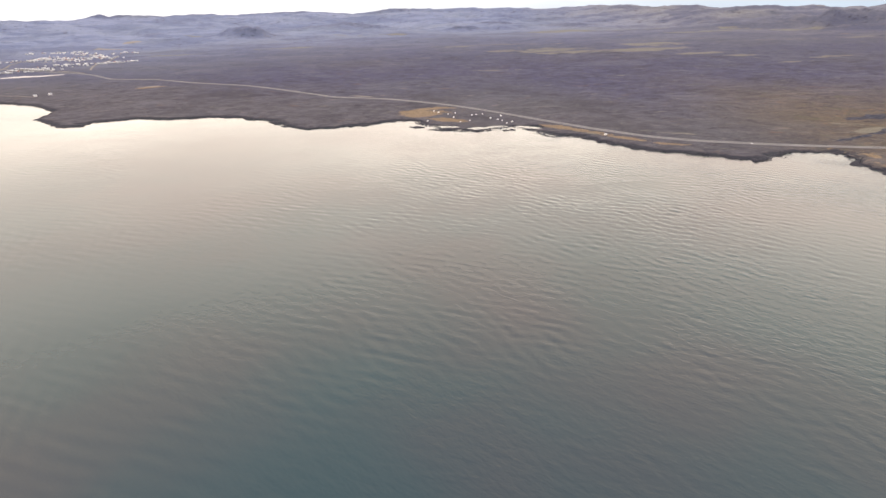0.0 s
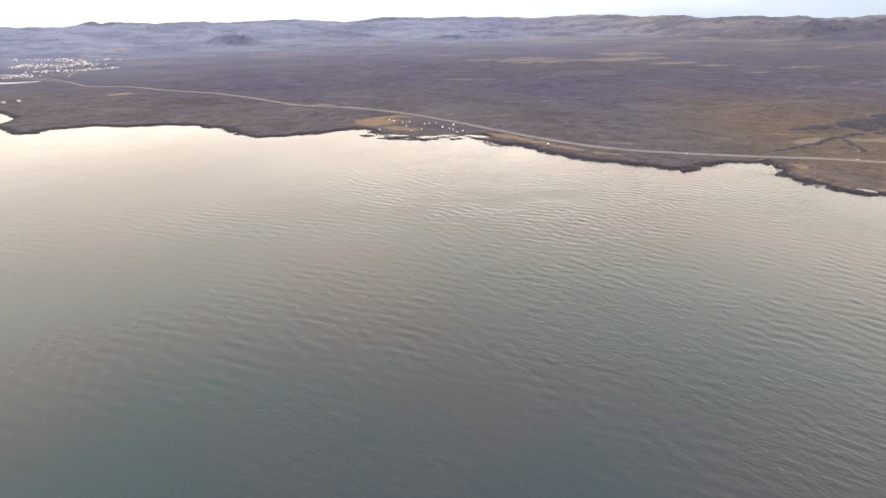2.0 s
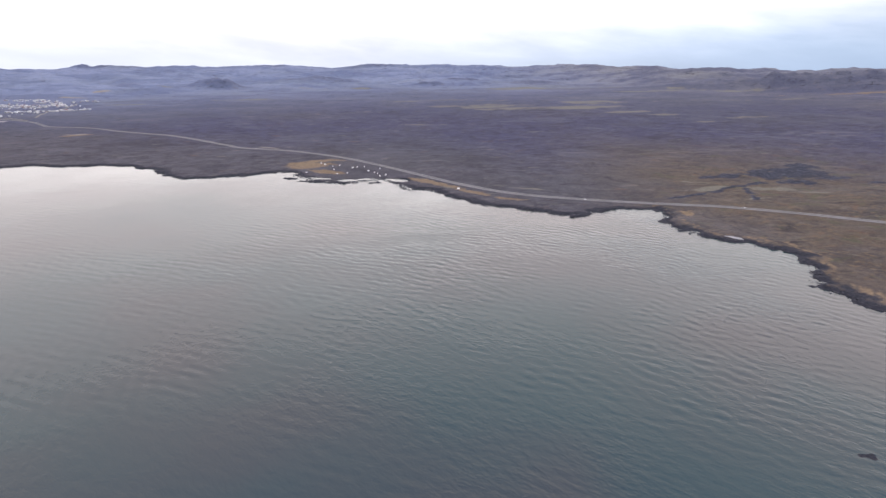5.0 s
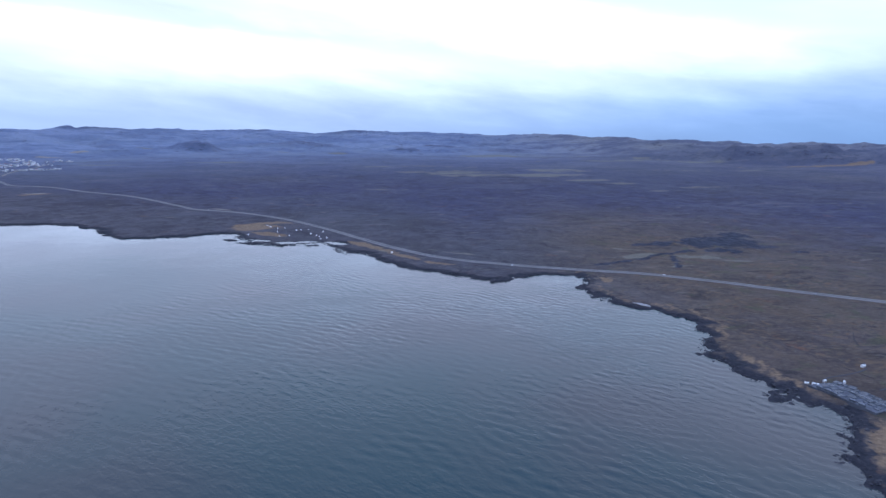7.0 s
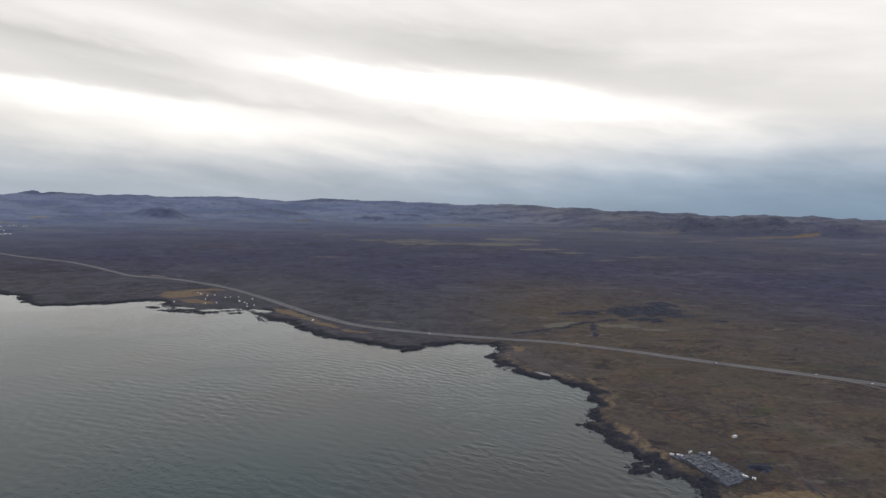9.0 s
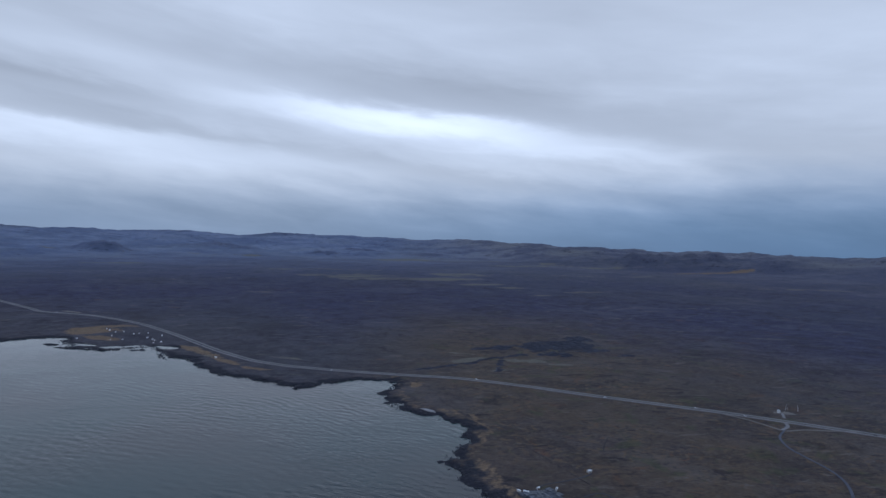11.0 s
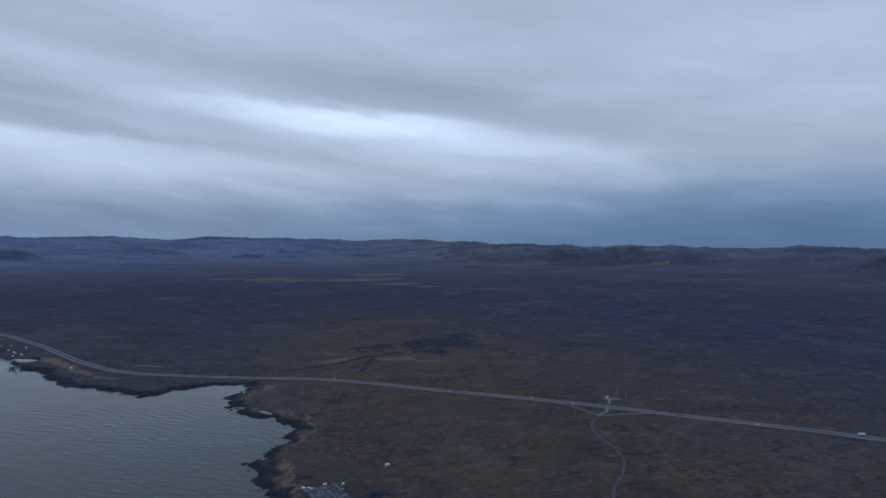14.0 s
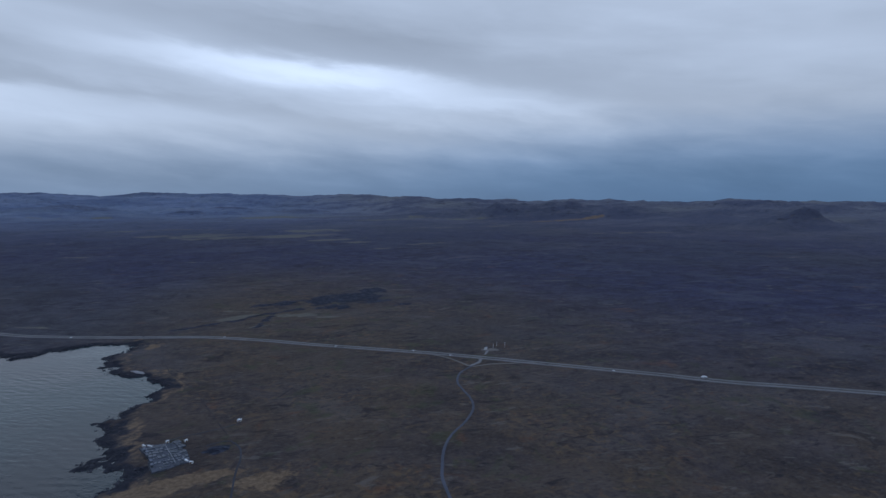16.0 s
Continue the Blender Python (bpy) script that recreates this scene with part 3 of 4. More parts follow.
# kind, x, y, half length, half width, turn
ZONES = [
    ("grass", -40, 808, 38, 30, 35), ("grass", -20, 762, 26, 9, -15), ("grass", 376, 532, 6, 18, 0), ("grass", 440, 240, 30, 7, 10),
    ("grass", 485, 230, 11, 5, 10), ("grass", 425, 222, 18, 14, 0), ("grass", -600, 1150, 30, 9, 40), ("grass", 120, 690, 40, 7, -48), ("grass", 178, 622, 26, 5, -45), ("grass", 214, 590, 22, 4, -25), ("pale", 150, 652, 18, 4, -45), ("pale", 258, 566, 22, 3, -12),
    ("flow", 492, 712, 40, 17, 28), ("flow", 535, 712, 46, 34, 20), ("flow", 585, 728, 44, 44, 20), ("flow", 615, 776, 24, 26, 0), ("flow", 600, 686, 26, 11, 5), ("flow", 552, 668, 22, 14, 0), ("flow", 640, 660, 14, 6, 0), ("flow", 400, 602, 34, 4, 24), ("flow", 447, 630, 44, 6, 33), ("flow", 492, 656, 30, 7, 26), ("flow", 474, 615, 5, 36, -14),
    ("flow", 462, 276, 9, 6, 20), ("rock", 585, 700, 26, 10, 30), ("rock", 540, 690, 20, 7, 20), ("rock", 455, 634, 36, 2.5, 33),
    ("pale", 512, 632, 36, 10, -12), ("pale", 543, 612, 18, 7, -20), ("pale", 440, 640, 26, 9, 25), ("pale", 440, 674, 22, 6, -20), ("pale", 470, 588, 18, 5, 10), ("pale", 388, 594, 16, 4, 10), ("pale", 555, 570, 10, 4, 0), ("pale", 628, 640, 12, 4, -20), ("pale", 232, 642, 26, 5, -20), ("grass", 437, 238, 24, 9, 15), ("grass", 486, 231, 14, 8, 10), ("grass", -60, 815, 30, 26, 60), ("grass", -35, 846, 26, 14, 0), ("grass", 127, 684, 52, 8, -48),
    ("pale", 672, 1468, 42, 26, 4), ("pale", 708, 1326, 34, 14, 8), ("pale", 850, 1402, 72, 14, 12), ("pale", 250, 1760, 200, 60, 4), ("pale", 440, 1680, 210, 50, 6), ("pale", 560, 1850, 180, 60, 0), ("pale", 620, 1560, 110, 24, 8), ("pale", 450, 2550, 340, 80, 0), ("pale", 1190, 2250, 120, 36, -10), ("pale", 1020, 2390, 60, 60, 0),
    ("grass", 1530, 2050, 210, 26, 0), ("hazy_scree", 560, 3150, 230, 60, 0), ("hazy_scree", 920, 2720, 80, 40, 0), ("hazy_scree", -700, 2290, 150, 20, 2), ("hazy_scree", 1000, 2600, 160, 50, 0), ("hazy_scree", 1480, 2250, 170, 70, -20), ("pale", 1235, 1915, 60, 16, 12), ("pale", 980, 1900, 120, 18, 0), ("pale", 150, 1950, 200, 26, 4), ("pale", -560, 2080, 160, 22, 6),
    ("pale", -900, 1930, 110, 20, 6), ("pale", -320, 2700, 220, 30, 4), ("pale", 1500, 1480, 150, 20, -10), ("pale", -1250, 2900, 110, 24, 0), ("pale", 900, 2300, 240, 30, 4),
    ("pale", 70, 1320, 80, 8, 4), ("pale", 300, 1180, 60, 6, 8), ("pale", 760, 980, 50, 7, -6), ("pale", 980, 1100, 60, 8, -10), ("pale", 900, 760, 40, 6, -20),
    ("pool", -18, 716, 17, 9, 0), ("pool", 24, 706, 14, 8, 0), ("pool", 46, 713, 13, 9, 10), ("pool", 83, 707, 26, 12, -6), ("pool", -68, 752, 26, 9, 8),
    ("reef", 323, 160, 22, 11, -32), ("reef", 305, 171, 5, 2.5, 10), ("reef", 331, 166, 7, 4, 20), ("reef", 316, 170, 8, 4, -40), ("reef", -22, 697, 20, 6, -6), ("reef", 18, 688, 26, 6, 4), ("reef", 55, 690, 14, 4, 0), ("reef", 100, 672, 14, 4, -30), ("reef", -52, 716, 12, 4, -20), ("reef", 343, 500, 6, 3, 30),
    ("reef", 352, 474, 9, 3, 10), ("reef", 386, 341, 6, 2.4, -10), ("reef", 397, 276, 6, 2.2, 0),
]

ROAD_XY = spline(ROAD_LINE, 8.0)
SIDE_XY = spline(SIDE_LINE, 5.0)


def sheet(name, xs, ys, heights, masks, material):
    gx, gy = np.meshgrid(xs, ys)
    z = heights
    n, m = len(ys), len(xs)
    co = np.stack([gx, gy, z], -1).reshape(-1, 3)
    idx = np.arange(n * m).reshape(n, m)
    quads = np.stack([idx[:-1, :-1], idx[:-1, 1:], idx[1:, 1:], idx[1:, :-1]], -1).reshape(-1, 4)
    me = bpy.data.meshes.new(name)
    me.vertices.add(len(co))
    me.vertices.foreach_set("co", co.ravel().astype(np.float32))
    me.loops.add(quads.size)
    me.loops.foreach_set("vertex_index", quads.ravel().astype(np.int32))
    me.polygons.add(len(quads))
    me.polygons.foreach_set("loop_start", np.arange(0, quads.size, 4, dtype=np.int32))
    me.polygons.foreach_set("use_smooth", np.ones(len(quads), bool))
    for key, value in masks.items():
        me.attributes.new(key, "FLOAT", "POINT").data.foreach_set("value", value.ravel().astype(np.float32))
    me.update(calc_edges=True)
    me.validate()
    me.materials.append(material)
    return new(name, me)


def stretch(points):
    """Grid lines with the step sliding from one value to the next between the given places."""
    at, out = points[0][0], []
    place, step = zip(*points)
    while at < place[-1]:
        out.append(at)
        at += float(np.interp(at, place, step))
    return np.array(out + [place[-1]])


GX = stretch([(-5000, 90), (-2900, 30), (-2400, 17), (-1700, 15), (-850, 8), (-560, 4.2), (-60, 3.0), (300, 2.4), (700, 2.6), (950, 8), (2000, 13), (2800, 20), (5000, 120)])
GY = stretch([(-1000, 90), (100, 12), (190, 2.4), (560, 2.4), (760, 3.0), (860, 5), (1300, 10), (2200, 14), (4600, 15), (4900, 60)])
gx, gy = np.meshgrid(GX, GY)
gz, g_rock, g_grass, g_pale, g_hills, g_cone, g_lush, g_haze_blue, g_flow = land(gx, gy)
ground = sheet("ground", GX, GY, gz, {"rock": g_rock, "grass": g_grass, "pale": g_pale, "hills": g_hills, "cone": g_cone, "lush": g_lush, "haze_blue": g_haze_blue, "flow": g_flow}, HEATH)
tagged(ground, "brown moss heath on old lava rising inland to bare hills", "ground", kind="structure")


def ground_at(x, y):
    """Height of the sheet itself at a place."""
    i, j = np.clip(np.searchsorted(GX, x) - 1, 0, len(GX) - 2), np.clip(np.searchsorted(GY, y) - 1, 0, len(GY) - 2)
    u, v = (x - GX[i]) / (GX[i + 1] - GX[i]), (y - GY[j]) / (GY[j + 1] - GY[j])
    return float((gz[j, i] * (1 - u) + gz[j, i + 1] * u) * (1 - v) + (gz[j + 1, i] * (1 - u) + gz[j + 1, i + 1] * u) * v)


# ---- sea ----
WX = stretch([(-5000, 200), (-1200, 40), (-760, 4), (-420, 2.4), (-150, 1.8), (440, 1.6), (520, 20), (5000, 300)])
WY = stretch([(-4500, 300), (-100, 20), (30, 1.5), (480, 1.6), (700, 2.6), (1050, 6), (1500, 40)])


def sea_height(x, y):
    fade = smooth(x, -760, -600) * smooth(x, 520, 470) * smooth(y, 20, 60) * smooth(y, 1000, 700)
    z = 0.0
    rs = np.random.RandomState(11)
    lull = 0.35 + 1.7 * np.clip(fbm(x, y, 75, 3) + 0.3, 0, 1)
    for k in range(22):
        length = 4.4 + 4.4 * rs.rand() ** 1.5
        way = radians(-129 + 64 * (rs.rand() - 0.5))
        bend = 6.0 * fbm(x + 50 * k, y + 31 * k, 45, 2)
        phase = (x * math.cos(way) + y * math.sin(way)) * 2 * math.pi / length + rs.rand() * 6.28 + bend
        z = z + 0.0020 * length * (np.sin(phase) + 0.3 * np.sin(2 * phase + 1.6))
    return z * lull * fade * (0.45 + 0.55 * smooth(y, 720, 330)) * (0.55 + 0.45 * smooth(x, -260, 120))


wx, wy = np.meshgrid(WX, WY)
water = sheet("water", WX, WY, sea_height(wx, wy), {}, WATER)
tagged(water, "grey-green sea with small wind waves", "sea", kind="structure")


# ---- helpers for things ----


def part(name, bm, material, parent=None, label=""):
    me = bpy.data.meshes.new(name)
    bm.to_mesh(me)
    bm.free()
    me.materials.append(material)
    ob = new(name, me)
    ob.parent = parent
    if label:
        tagged(ob, label)
    return ob


def box(bm, x0, y0, z0, x1, y1, z1):
    v = [bm.verts.new(p) for p in ((x0, y0, z0), (x1, y0, z0), (x1, y1, z0), (x0, y1, z0), (x0, y0, z1), (x1, y0, z1), (x1, y1, z1), (x0, y1, z1))]
    for f in ((0, 3, 2, 1), (4, 5, 6, 7), (0, 1, 5, 4), (1, 2, 6, 5), (2, 3, 7, 6), (3, 0, 4, 7)):
        bm.faces.new([v[i] for i in f])


def boxed(*args):
    bm = bmesh.new()
    box(bm, *args)
    return bm


# ---- roads ----


def level_along(line, half):
    """Height of the land along a line, taken at both edges and smoothed."""
    tang = np.gradient(line, axis=0)
    tang /= np.linalg.norm(tang, axis=1)[:, None]
    side = np.stack([-tang[:, 1], tang[:, 0]], 1)
    zs = np.array([max(ground_at(*(p + s * o)) for o in (-half, 0, half)) for p, s in zip(line, side)])
    return tang, side, np.convolve(np.pad(zs, 2, mode="edge"), np.ones(5) / 5, "valid")


def ribbon(name, line, lo, hi, lift, material, label, category, half=None, thick=0.5):
    """A road surface as a cambered strip laid on the land, from the offset lo to hi of its line."""
    line = np.array(line)
    _, side, zs = level_along(line, half or max(abs(lo), abs(hi)))
    offs, drop = (lo - 0.3, lo, (lo + hi) / 2, hi, hi + 0.3), (-thick, 0, 0.06, 0, -thick)
    verts, faces, k = [], [], 5
    for p, s, z in zip(line, side, zs):
        for o, dd in zip(offs, drop):
            verts.append((p[0] + s[0] * o, p[1] + s[1] * o, z + lift + dd))
    for i in range(len(line) - 1):
        for j in range(k - 1):
            faces.append((i * k + j, (i + 1) * k + j, (i + 1) * k + j + 1, i * k + j + 1))
    me = bpy.data.meshes.new(name)
    me.from_pydata(verts, [], faces)
    me.update()
    me.materials.append(material)
    return tagged(new(name, me), label, category, kind="structure")


def drape(name, cx, cy, a, b, turn, material, label, category, lift=0.12):
    """A patch of other ground with a ragged outline, lying on the land."""
    c, s = math.cos(radians(turn)), math.sin(radians(turn))
    rings, spokes = 5, 36
    verts, faces = [], []
    for i in range(rings + 1):
        for j in range(spokes):
            an = 2 * math.pi * j / spokes
            r = i / rings * (1 + 0.35 * float(fbm(np.array(cx + 9 * math.cos(an)), np.array(cy + 9 * math.sin(an)), 6, 3)))
            u, v = a * r * math.cos(an), b * r * math.sin(an)
            x, y = cx + u * c - v * s, cy + u * s + v * c
            verts.append((x, y, ground_at(x, y) + (lift if i < rings else -0.3)))
    for i in range(rings):
        for j in range(spokes):
            q = (j + 1) % spokes
            faces.append((i * spokes + j, (i + 1) * spokes + j, (i + 1) * spokes + q, i * spokes + q))
    me = bpy.data.meshes.new(name)
    me.from_pydata(verts, [], faces)
    me.validate()
    me.update()
    me.materials.append(material)
    return tagged(new(name, me), label, category, kind="structure")


ribbon("road_inland", ROAD_XY, 1.4, 4.0, 0.24, ASPHALT, "grey asphalt carriageway of the coast road", "road", 6.2)
ribbon("road_seaward", ROAD_XY, -4.0, -1.4, 0.24, ASPHALT, "grey asphalt carriageway of the coast road", "road", 6.2)
ribbon("side_road", SIDE_XY[2:], -0.7, 0.7, 0.2, SIDE_ASPHALT, "narrow grey side road winding down to the shore", "road")
ribbon("slip_road_west", spline([(616, 428), (628, 412), (635, 394), (639, 382)], 3), -0.9, 0.9, 0.2, GRAVEL, "pale gravel slip road at the junction", "road")
ribbon("slip_road_east", spline([(698, 374), (680, 377), (659, 381), (641, 380)], 3), -0.9, 0.9, 0.2, GRAVEL, "pale gravel slip road at the junction", "road")
ribbon("slip_road_link", spline([(654, 398), (650, 390), (645, 386), (639, 382)], 3), -1.1, 1.1, 0.26, ASPHALT, "short asphalt link road under the junction", "road")
ribbon("kiosk_road", spline([(661, 409), (665, 416), (669, 423)], 2), -0.9, 0.9, 0.26, ASPHALT, "short asphalt spur to the kiosk", "road")
ribbon("shore_track", spline([(471, 315), (463, 310), (451, 305), (439, 301), (432, 296)], 3), -0.45, 0.45, 0.1, TRACK, "grey gravel track from the house to the tank yard", "track")
ribbon("yard_track", spline([(455, 283), (466, 287), (473, 277), (475, 262), (474, 246), (474, 230), (475, 205), (482, 170)], 3), -0.45, 0.45, 0.1, TRACK, "grey gravel track past the tank yard", "track")
ribbon("heath_trail", spline([(386, 520), (394, 486), (408, 440), (432, 392), (446, 352), (456, 322), (464, 300), (470, 280)], 4), -0.22, 0.22, 0.05, TRAIL, "faint trodden trail along the shore heath", "track")
ribbon("heath_trail", spline([(489, 333), (492, 352), (505, 376), (522, 392), (533, 398)], 4), -0.22, 0.22, 0.05, TRAIL, "faint trodden trail across the heath", "track")
ribbon("farm_track", spline([(-767, 1052), (-800, 1062), (-850, 1075), (-930, 1090)], 6), -1.6, 1.6, 0.2, GRAVEL, "pale gravel track to the far cottages", "track")
drape("sand_patch", 382, 449, 8, 1.5, -35, BEACH, "white shell sand thrown up behind the rocks", "sand", 0.5)
drape("lay_by", -160, 968, 26, 4, -25, GRAVEL, "pale gravel lay-by beside the coast road", "lay-by", 0.25)
drape("kiosk_pad", 671, 424, 9, 5, -30, GRAVEL, "pale gravel pad beside the junction", "pavement", 0.2)
drape("quay_apron", -1010, 1395, 80, 13, 28, SAND, "pale gravel apron in front of the town", "pavement", 0.6)
drape("gravel_lot", -1310, 2255, 70, 20, -12, GRAVEL, "pale gravel lot behind the town", "pavement", 0.6)
drape("gravel_lot", -1385, 2565, 40, 30, 40, GRAVEL, "pale gravel lot behind the town", "pavement", 0.6)
drape("gravel_lot", -612, 1162, 26, 9, 14, GRAVEL, "bare tan gravel patch on the heath", "gravel", 0.3)

for i, line in enumerate(([(-905, 1440), (-1010, 1500), (-1150, 1560), (-1420, 1640)], [(-930, 1500), (-1000, 1640), (-1050, 1800), (-1110, 1960)],
                          [(-1180, 1430), (-1210, 1560), (-1290, 1720), (-1350, 1900)], [(-960, 1700), (-1120, 1740), (-1400, 1820)])):
    ribbon("street_%d" % (i + 1), spline(line, 12), -2.6, 2.6, 0.5, GRAVEL, "pale street between the houses of the town", "street")
ROAD_TANG, ROAD_SIDE, ROAD_Z = level_along(ROAD_XY, 6.2)


# ---- buildings ----


def house_parts(length, width, wall_h, roof_h, wall_mat, roof_mat, windows=3, door=True, chimney=False):
    """A gabled house at the origin: walls, roof slabs with eaves, windows, a door, a chimney."""
    base = new("house")
    l, w = length / 2, width / 2
    bm = bmesh.new()
    outline = [(-w, -2.0), (w, -2.0), (w, wall_h), (0, wall_h + roof_h), (-w, wall_h)]
    ends = [[bm.verts.new((s * l, y, z)) for y, z in outline] for s in (-1, 1)]
    bm.faces.new(ends[0][::-1])
    bm.faces.new(ends[1])
    for i in range(5):
        j = (i + 1) % 5
        bm.faces.new((ends[0][i], ends[0][j], ends[1][j], ends[1][i]))
    bmesh.ops.recalc_face_normals(bm, faces=bm.faces)
    part("wall", bm, wall_mat, base)
    over, thick = 0.07 * width, 0.05 * width
    for s in (-1, 1):
        bm = bmesh.new()
        k = roof_h / w
        prof = [(0, wall_h + roof_h + 0.02), (s * (w + over), wall_h - k * over + 0.02), (s * (w + over), wall_h - k * over + thick), (0, wall_h + roof_h + thick)]
        e2 = [[bm.verts.new((q * (l + over), y, z)) for y, z in prof] for q in (-1, 1)]
        bm.faces.new(e2[0])
        bm.faces.new(e2[1][::-1])
        for i in range(4):
            j = (i + 1) % 4
            bm.faces.new((e2[0][i], e2[1][i], e2[1][j], e2[0][j]))
        bmesh.ops.recalc_face_normals(bm, faces=bm.faces)
        part("roof", bm, roof_mat, base)
    for side in (-1, 1):
        for i in range(windows):
            x = -l + length * (i + 0.5 + (0.25 if door and side < 0 else 0)) / (windows + (0.5 if door and side < 0 else 0))
            ww = min(0.55, length / windows * 0.25)
            part("window", boxed(x - ww, side * w - 0.04, wall_h * 0.42, x + ww, side * w + 0.04, wall_h * 0.8), GLASS, base, "dark glass window")
    if door:
        part("door", boxed(-l + 0.25, -w - 0.05, 0.0, -l + 0.95, -w + 0.02, min(2.0, wall_h * 0.85)), DOOR, base, "brown door")
    if chimney:
        part("chimney", boxed(l * 0.3, -0.3, wall_h + roof_h * 0.6, l * 0.3 + 0.5, 0.3, wall_h + roof_h + 0.7), CONCRETE, base)
    return base


def put(ob, x, y, turn, sink=0.0, scale=1.0):
    ob.matrix_basis = pose(x, y, ground_at(x, y) - sink, 0, 0, turn) @ Matrix.Diagonal((scale, scale, scale, 1))
    return ob


rng = random.Random(21)

home = put(house_parts(2.4, 1.7, 1.05, 0.55, WHITE, PALE_ROOF, 3, True, True), 470, 317, 25)
home.name = "farmhouse"
tagged(home, "white farmhouse with a pale roof alone on the heath", "house")

# white cabins on the tan point beside the coast road
CABIN_SPOTS = [(-41, 752, 4), (-36, 820, 3.4), (-8, 772, 4), (-16, 801, 3.5), (-6, 802, 3.4), (13, 754, 3.2), (16, 780, 4), (22, 782, 3.4), (31, 788, 3.4), (40, 763, 4.4), (49, 756, 3.8),
               (54, 750, 3.4), (54, 774, 5), (66, 739, 4.4), (59, 734, 3.4), (-29, 812, 4.2), (1, 748, 3), (160, 642, 5)]
cabin = house_parts(3.6, 2.6, 1.7, 0.9, WHITE, PALE_ROOF, 2, True)
cabin.name = "cabin"
tagged(cabin, "small white cabin with a pale roof on the grassy point", "cabin", "cabins on the point")
for i, (x, y, size) in enumerate(CABIN_SPOTS):
    ob = cabin if i == 0 else copy_thing(cabin, Matrix())
    put(ob, x, y, rng.uniform(0, 180), 0.0, size / 3.6 * 0.44)

shed = house_parts(1.7, 1.15, 0.95, 0.35, WHITE, PALE_ROOF, 1, True)
shed.name = "shed"
tagged(shed, "small white shed at the edge of the tank yard", "shed", "sheds of the tank yard")
for i, (x, y, turn) in enumerate([(424.5, 291, -20), (426, 289.5, 70), (433, 295, 30), (443, 293.5, 60), (450.6, 263.2, -25)]):
    put(shed if i == 0 else copy_thing(shed, Matrix()), x, y, turn)

cottage = house_parts(5.2, 3.8, 2.0, 1.4, WHITE, GREY_ROOF, 3, True, True)
cottage.name = "cottage"
tagged(cottage, "white cottage with a grey roof near the far shore", "cottage", "cottages near the far shore")
put(cottage, -768, 1058, 20)
put(copy_thing(cottage, Matrix()), -752, 1076, 80)

kiosk = put(house_parts(2.8, 2.2, 1.8, 0.4, WHITE, GREY_ROOF, 2, True), 668, 426, 55)
kiosk.name = "kiosk"
tagged(kiosk, "small white kiosk on gravel beside the road junction", "kiosk")

# the town on the far shore
KINDS = []
for length, width, wall_h, roof_h, roof_mat, text in ((13, 8, 4.5, 2.6, GREY_ROOF, "white house with a grey roof in the town"), (11, 8, 4.2, 2.8, RED_ROOF, "white house with a red roof in the town"),
                                                      (15, 9, 5.5, 2.2, TOWN_ROOF, "white house with a pale roof in the town"), (30, 14, 4.6, 1.4, TOWN_ROOF, "long pale hall in the town"),
                                                      (22, 9, 6.5, 1.2, GREY_ROOF, "white apartment block in the town")):
    proto = house_parts(length, width, wall_h, roof_h, WHITE if roof_mat is GREY_ROOF else TOWN_WALL, roof_mat, 2, False)
    proto.name = "town_house" if length < 20 else "town_block"
    KINDS.append(tagged(proto, text, "house" if length < 20 else "block", "houses of the town"))
ROWS = [((-1461, 2046), (-1389, 2072), (-1336, 2083), (-1196, 1978)), ((-1480, 1740), (-1378, 1787), (-1302, 1854), (-1336, 1932)), ((-1280, 1840), (-1145, 1831), (-1161, 1935), (-1062, 1841)),
        ((-1131, 1651), (-1098, 1673), (-1022, 1656), (-990, 1712), (-946, 1754)), ((-1260, 1440), (-1150, 1490), (-1097, 1530), (-1038, 1512)), ((-1168, 2049), (-1125, 2041), (-1100, 2076)),
        ((-1290, 1900), (-1220, 1890), (-1100, 1900)), ((-1190, 1560), (-1120, 1555), (-1050, 1540))]
SHARE = (50, 55, 60, 50, 50, 12, 30, 23)
spots = []
for row, share in zip(ROWS, SHARE):
    line, got = spline(row, 4), 0
    while got < share:
        p = line[rng.randrange(len(line))]
        x, y = p[0] + rng.gauss(0, 12), p[1] + rng.gauss(0, 17)
        if min([9e9] + [(x - a) ** 2 + (y - b) ** 2 for a, b in spots]) < rng.uniform(5.5, 9) ** 2 or line_distance(np.array(x), np.array(y), ROAD_XY) < 12:
            share -= 0.05
            continue
        got += 1
        spots.append((x, y))
fresh = set(range(len(KINDS)))
for x, y in spots:
    k = rng.choice((0, 1, 2, 2, 3, 3, 4))
    ob = KINDS[k] if k in fresh else copy_thing(KINDS[k], Matrix())
    fresh.discard(k)
    put(ob, x, y, rng.choice((20, 25, 110, 115)) + rng.uniform(-6, 6), 0.0, rng.uniform(0.3, 0.52))


# ---- the tank yard ----
YARD = Matrix.Translation((436.5, 275.5, 0)) @ Matrix.Rotation(math.atan2(-0.93, 0.36), 4, "Z")


def yard_place(u, v):
    p = YARD @ Vector((u, v, 0))
    return p.x, p.y


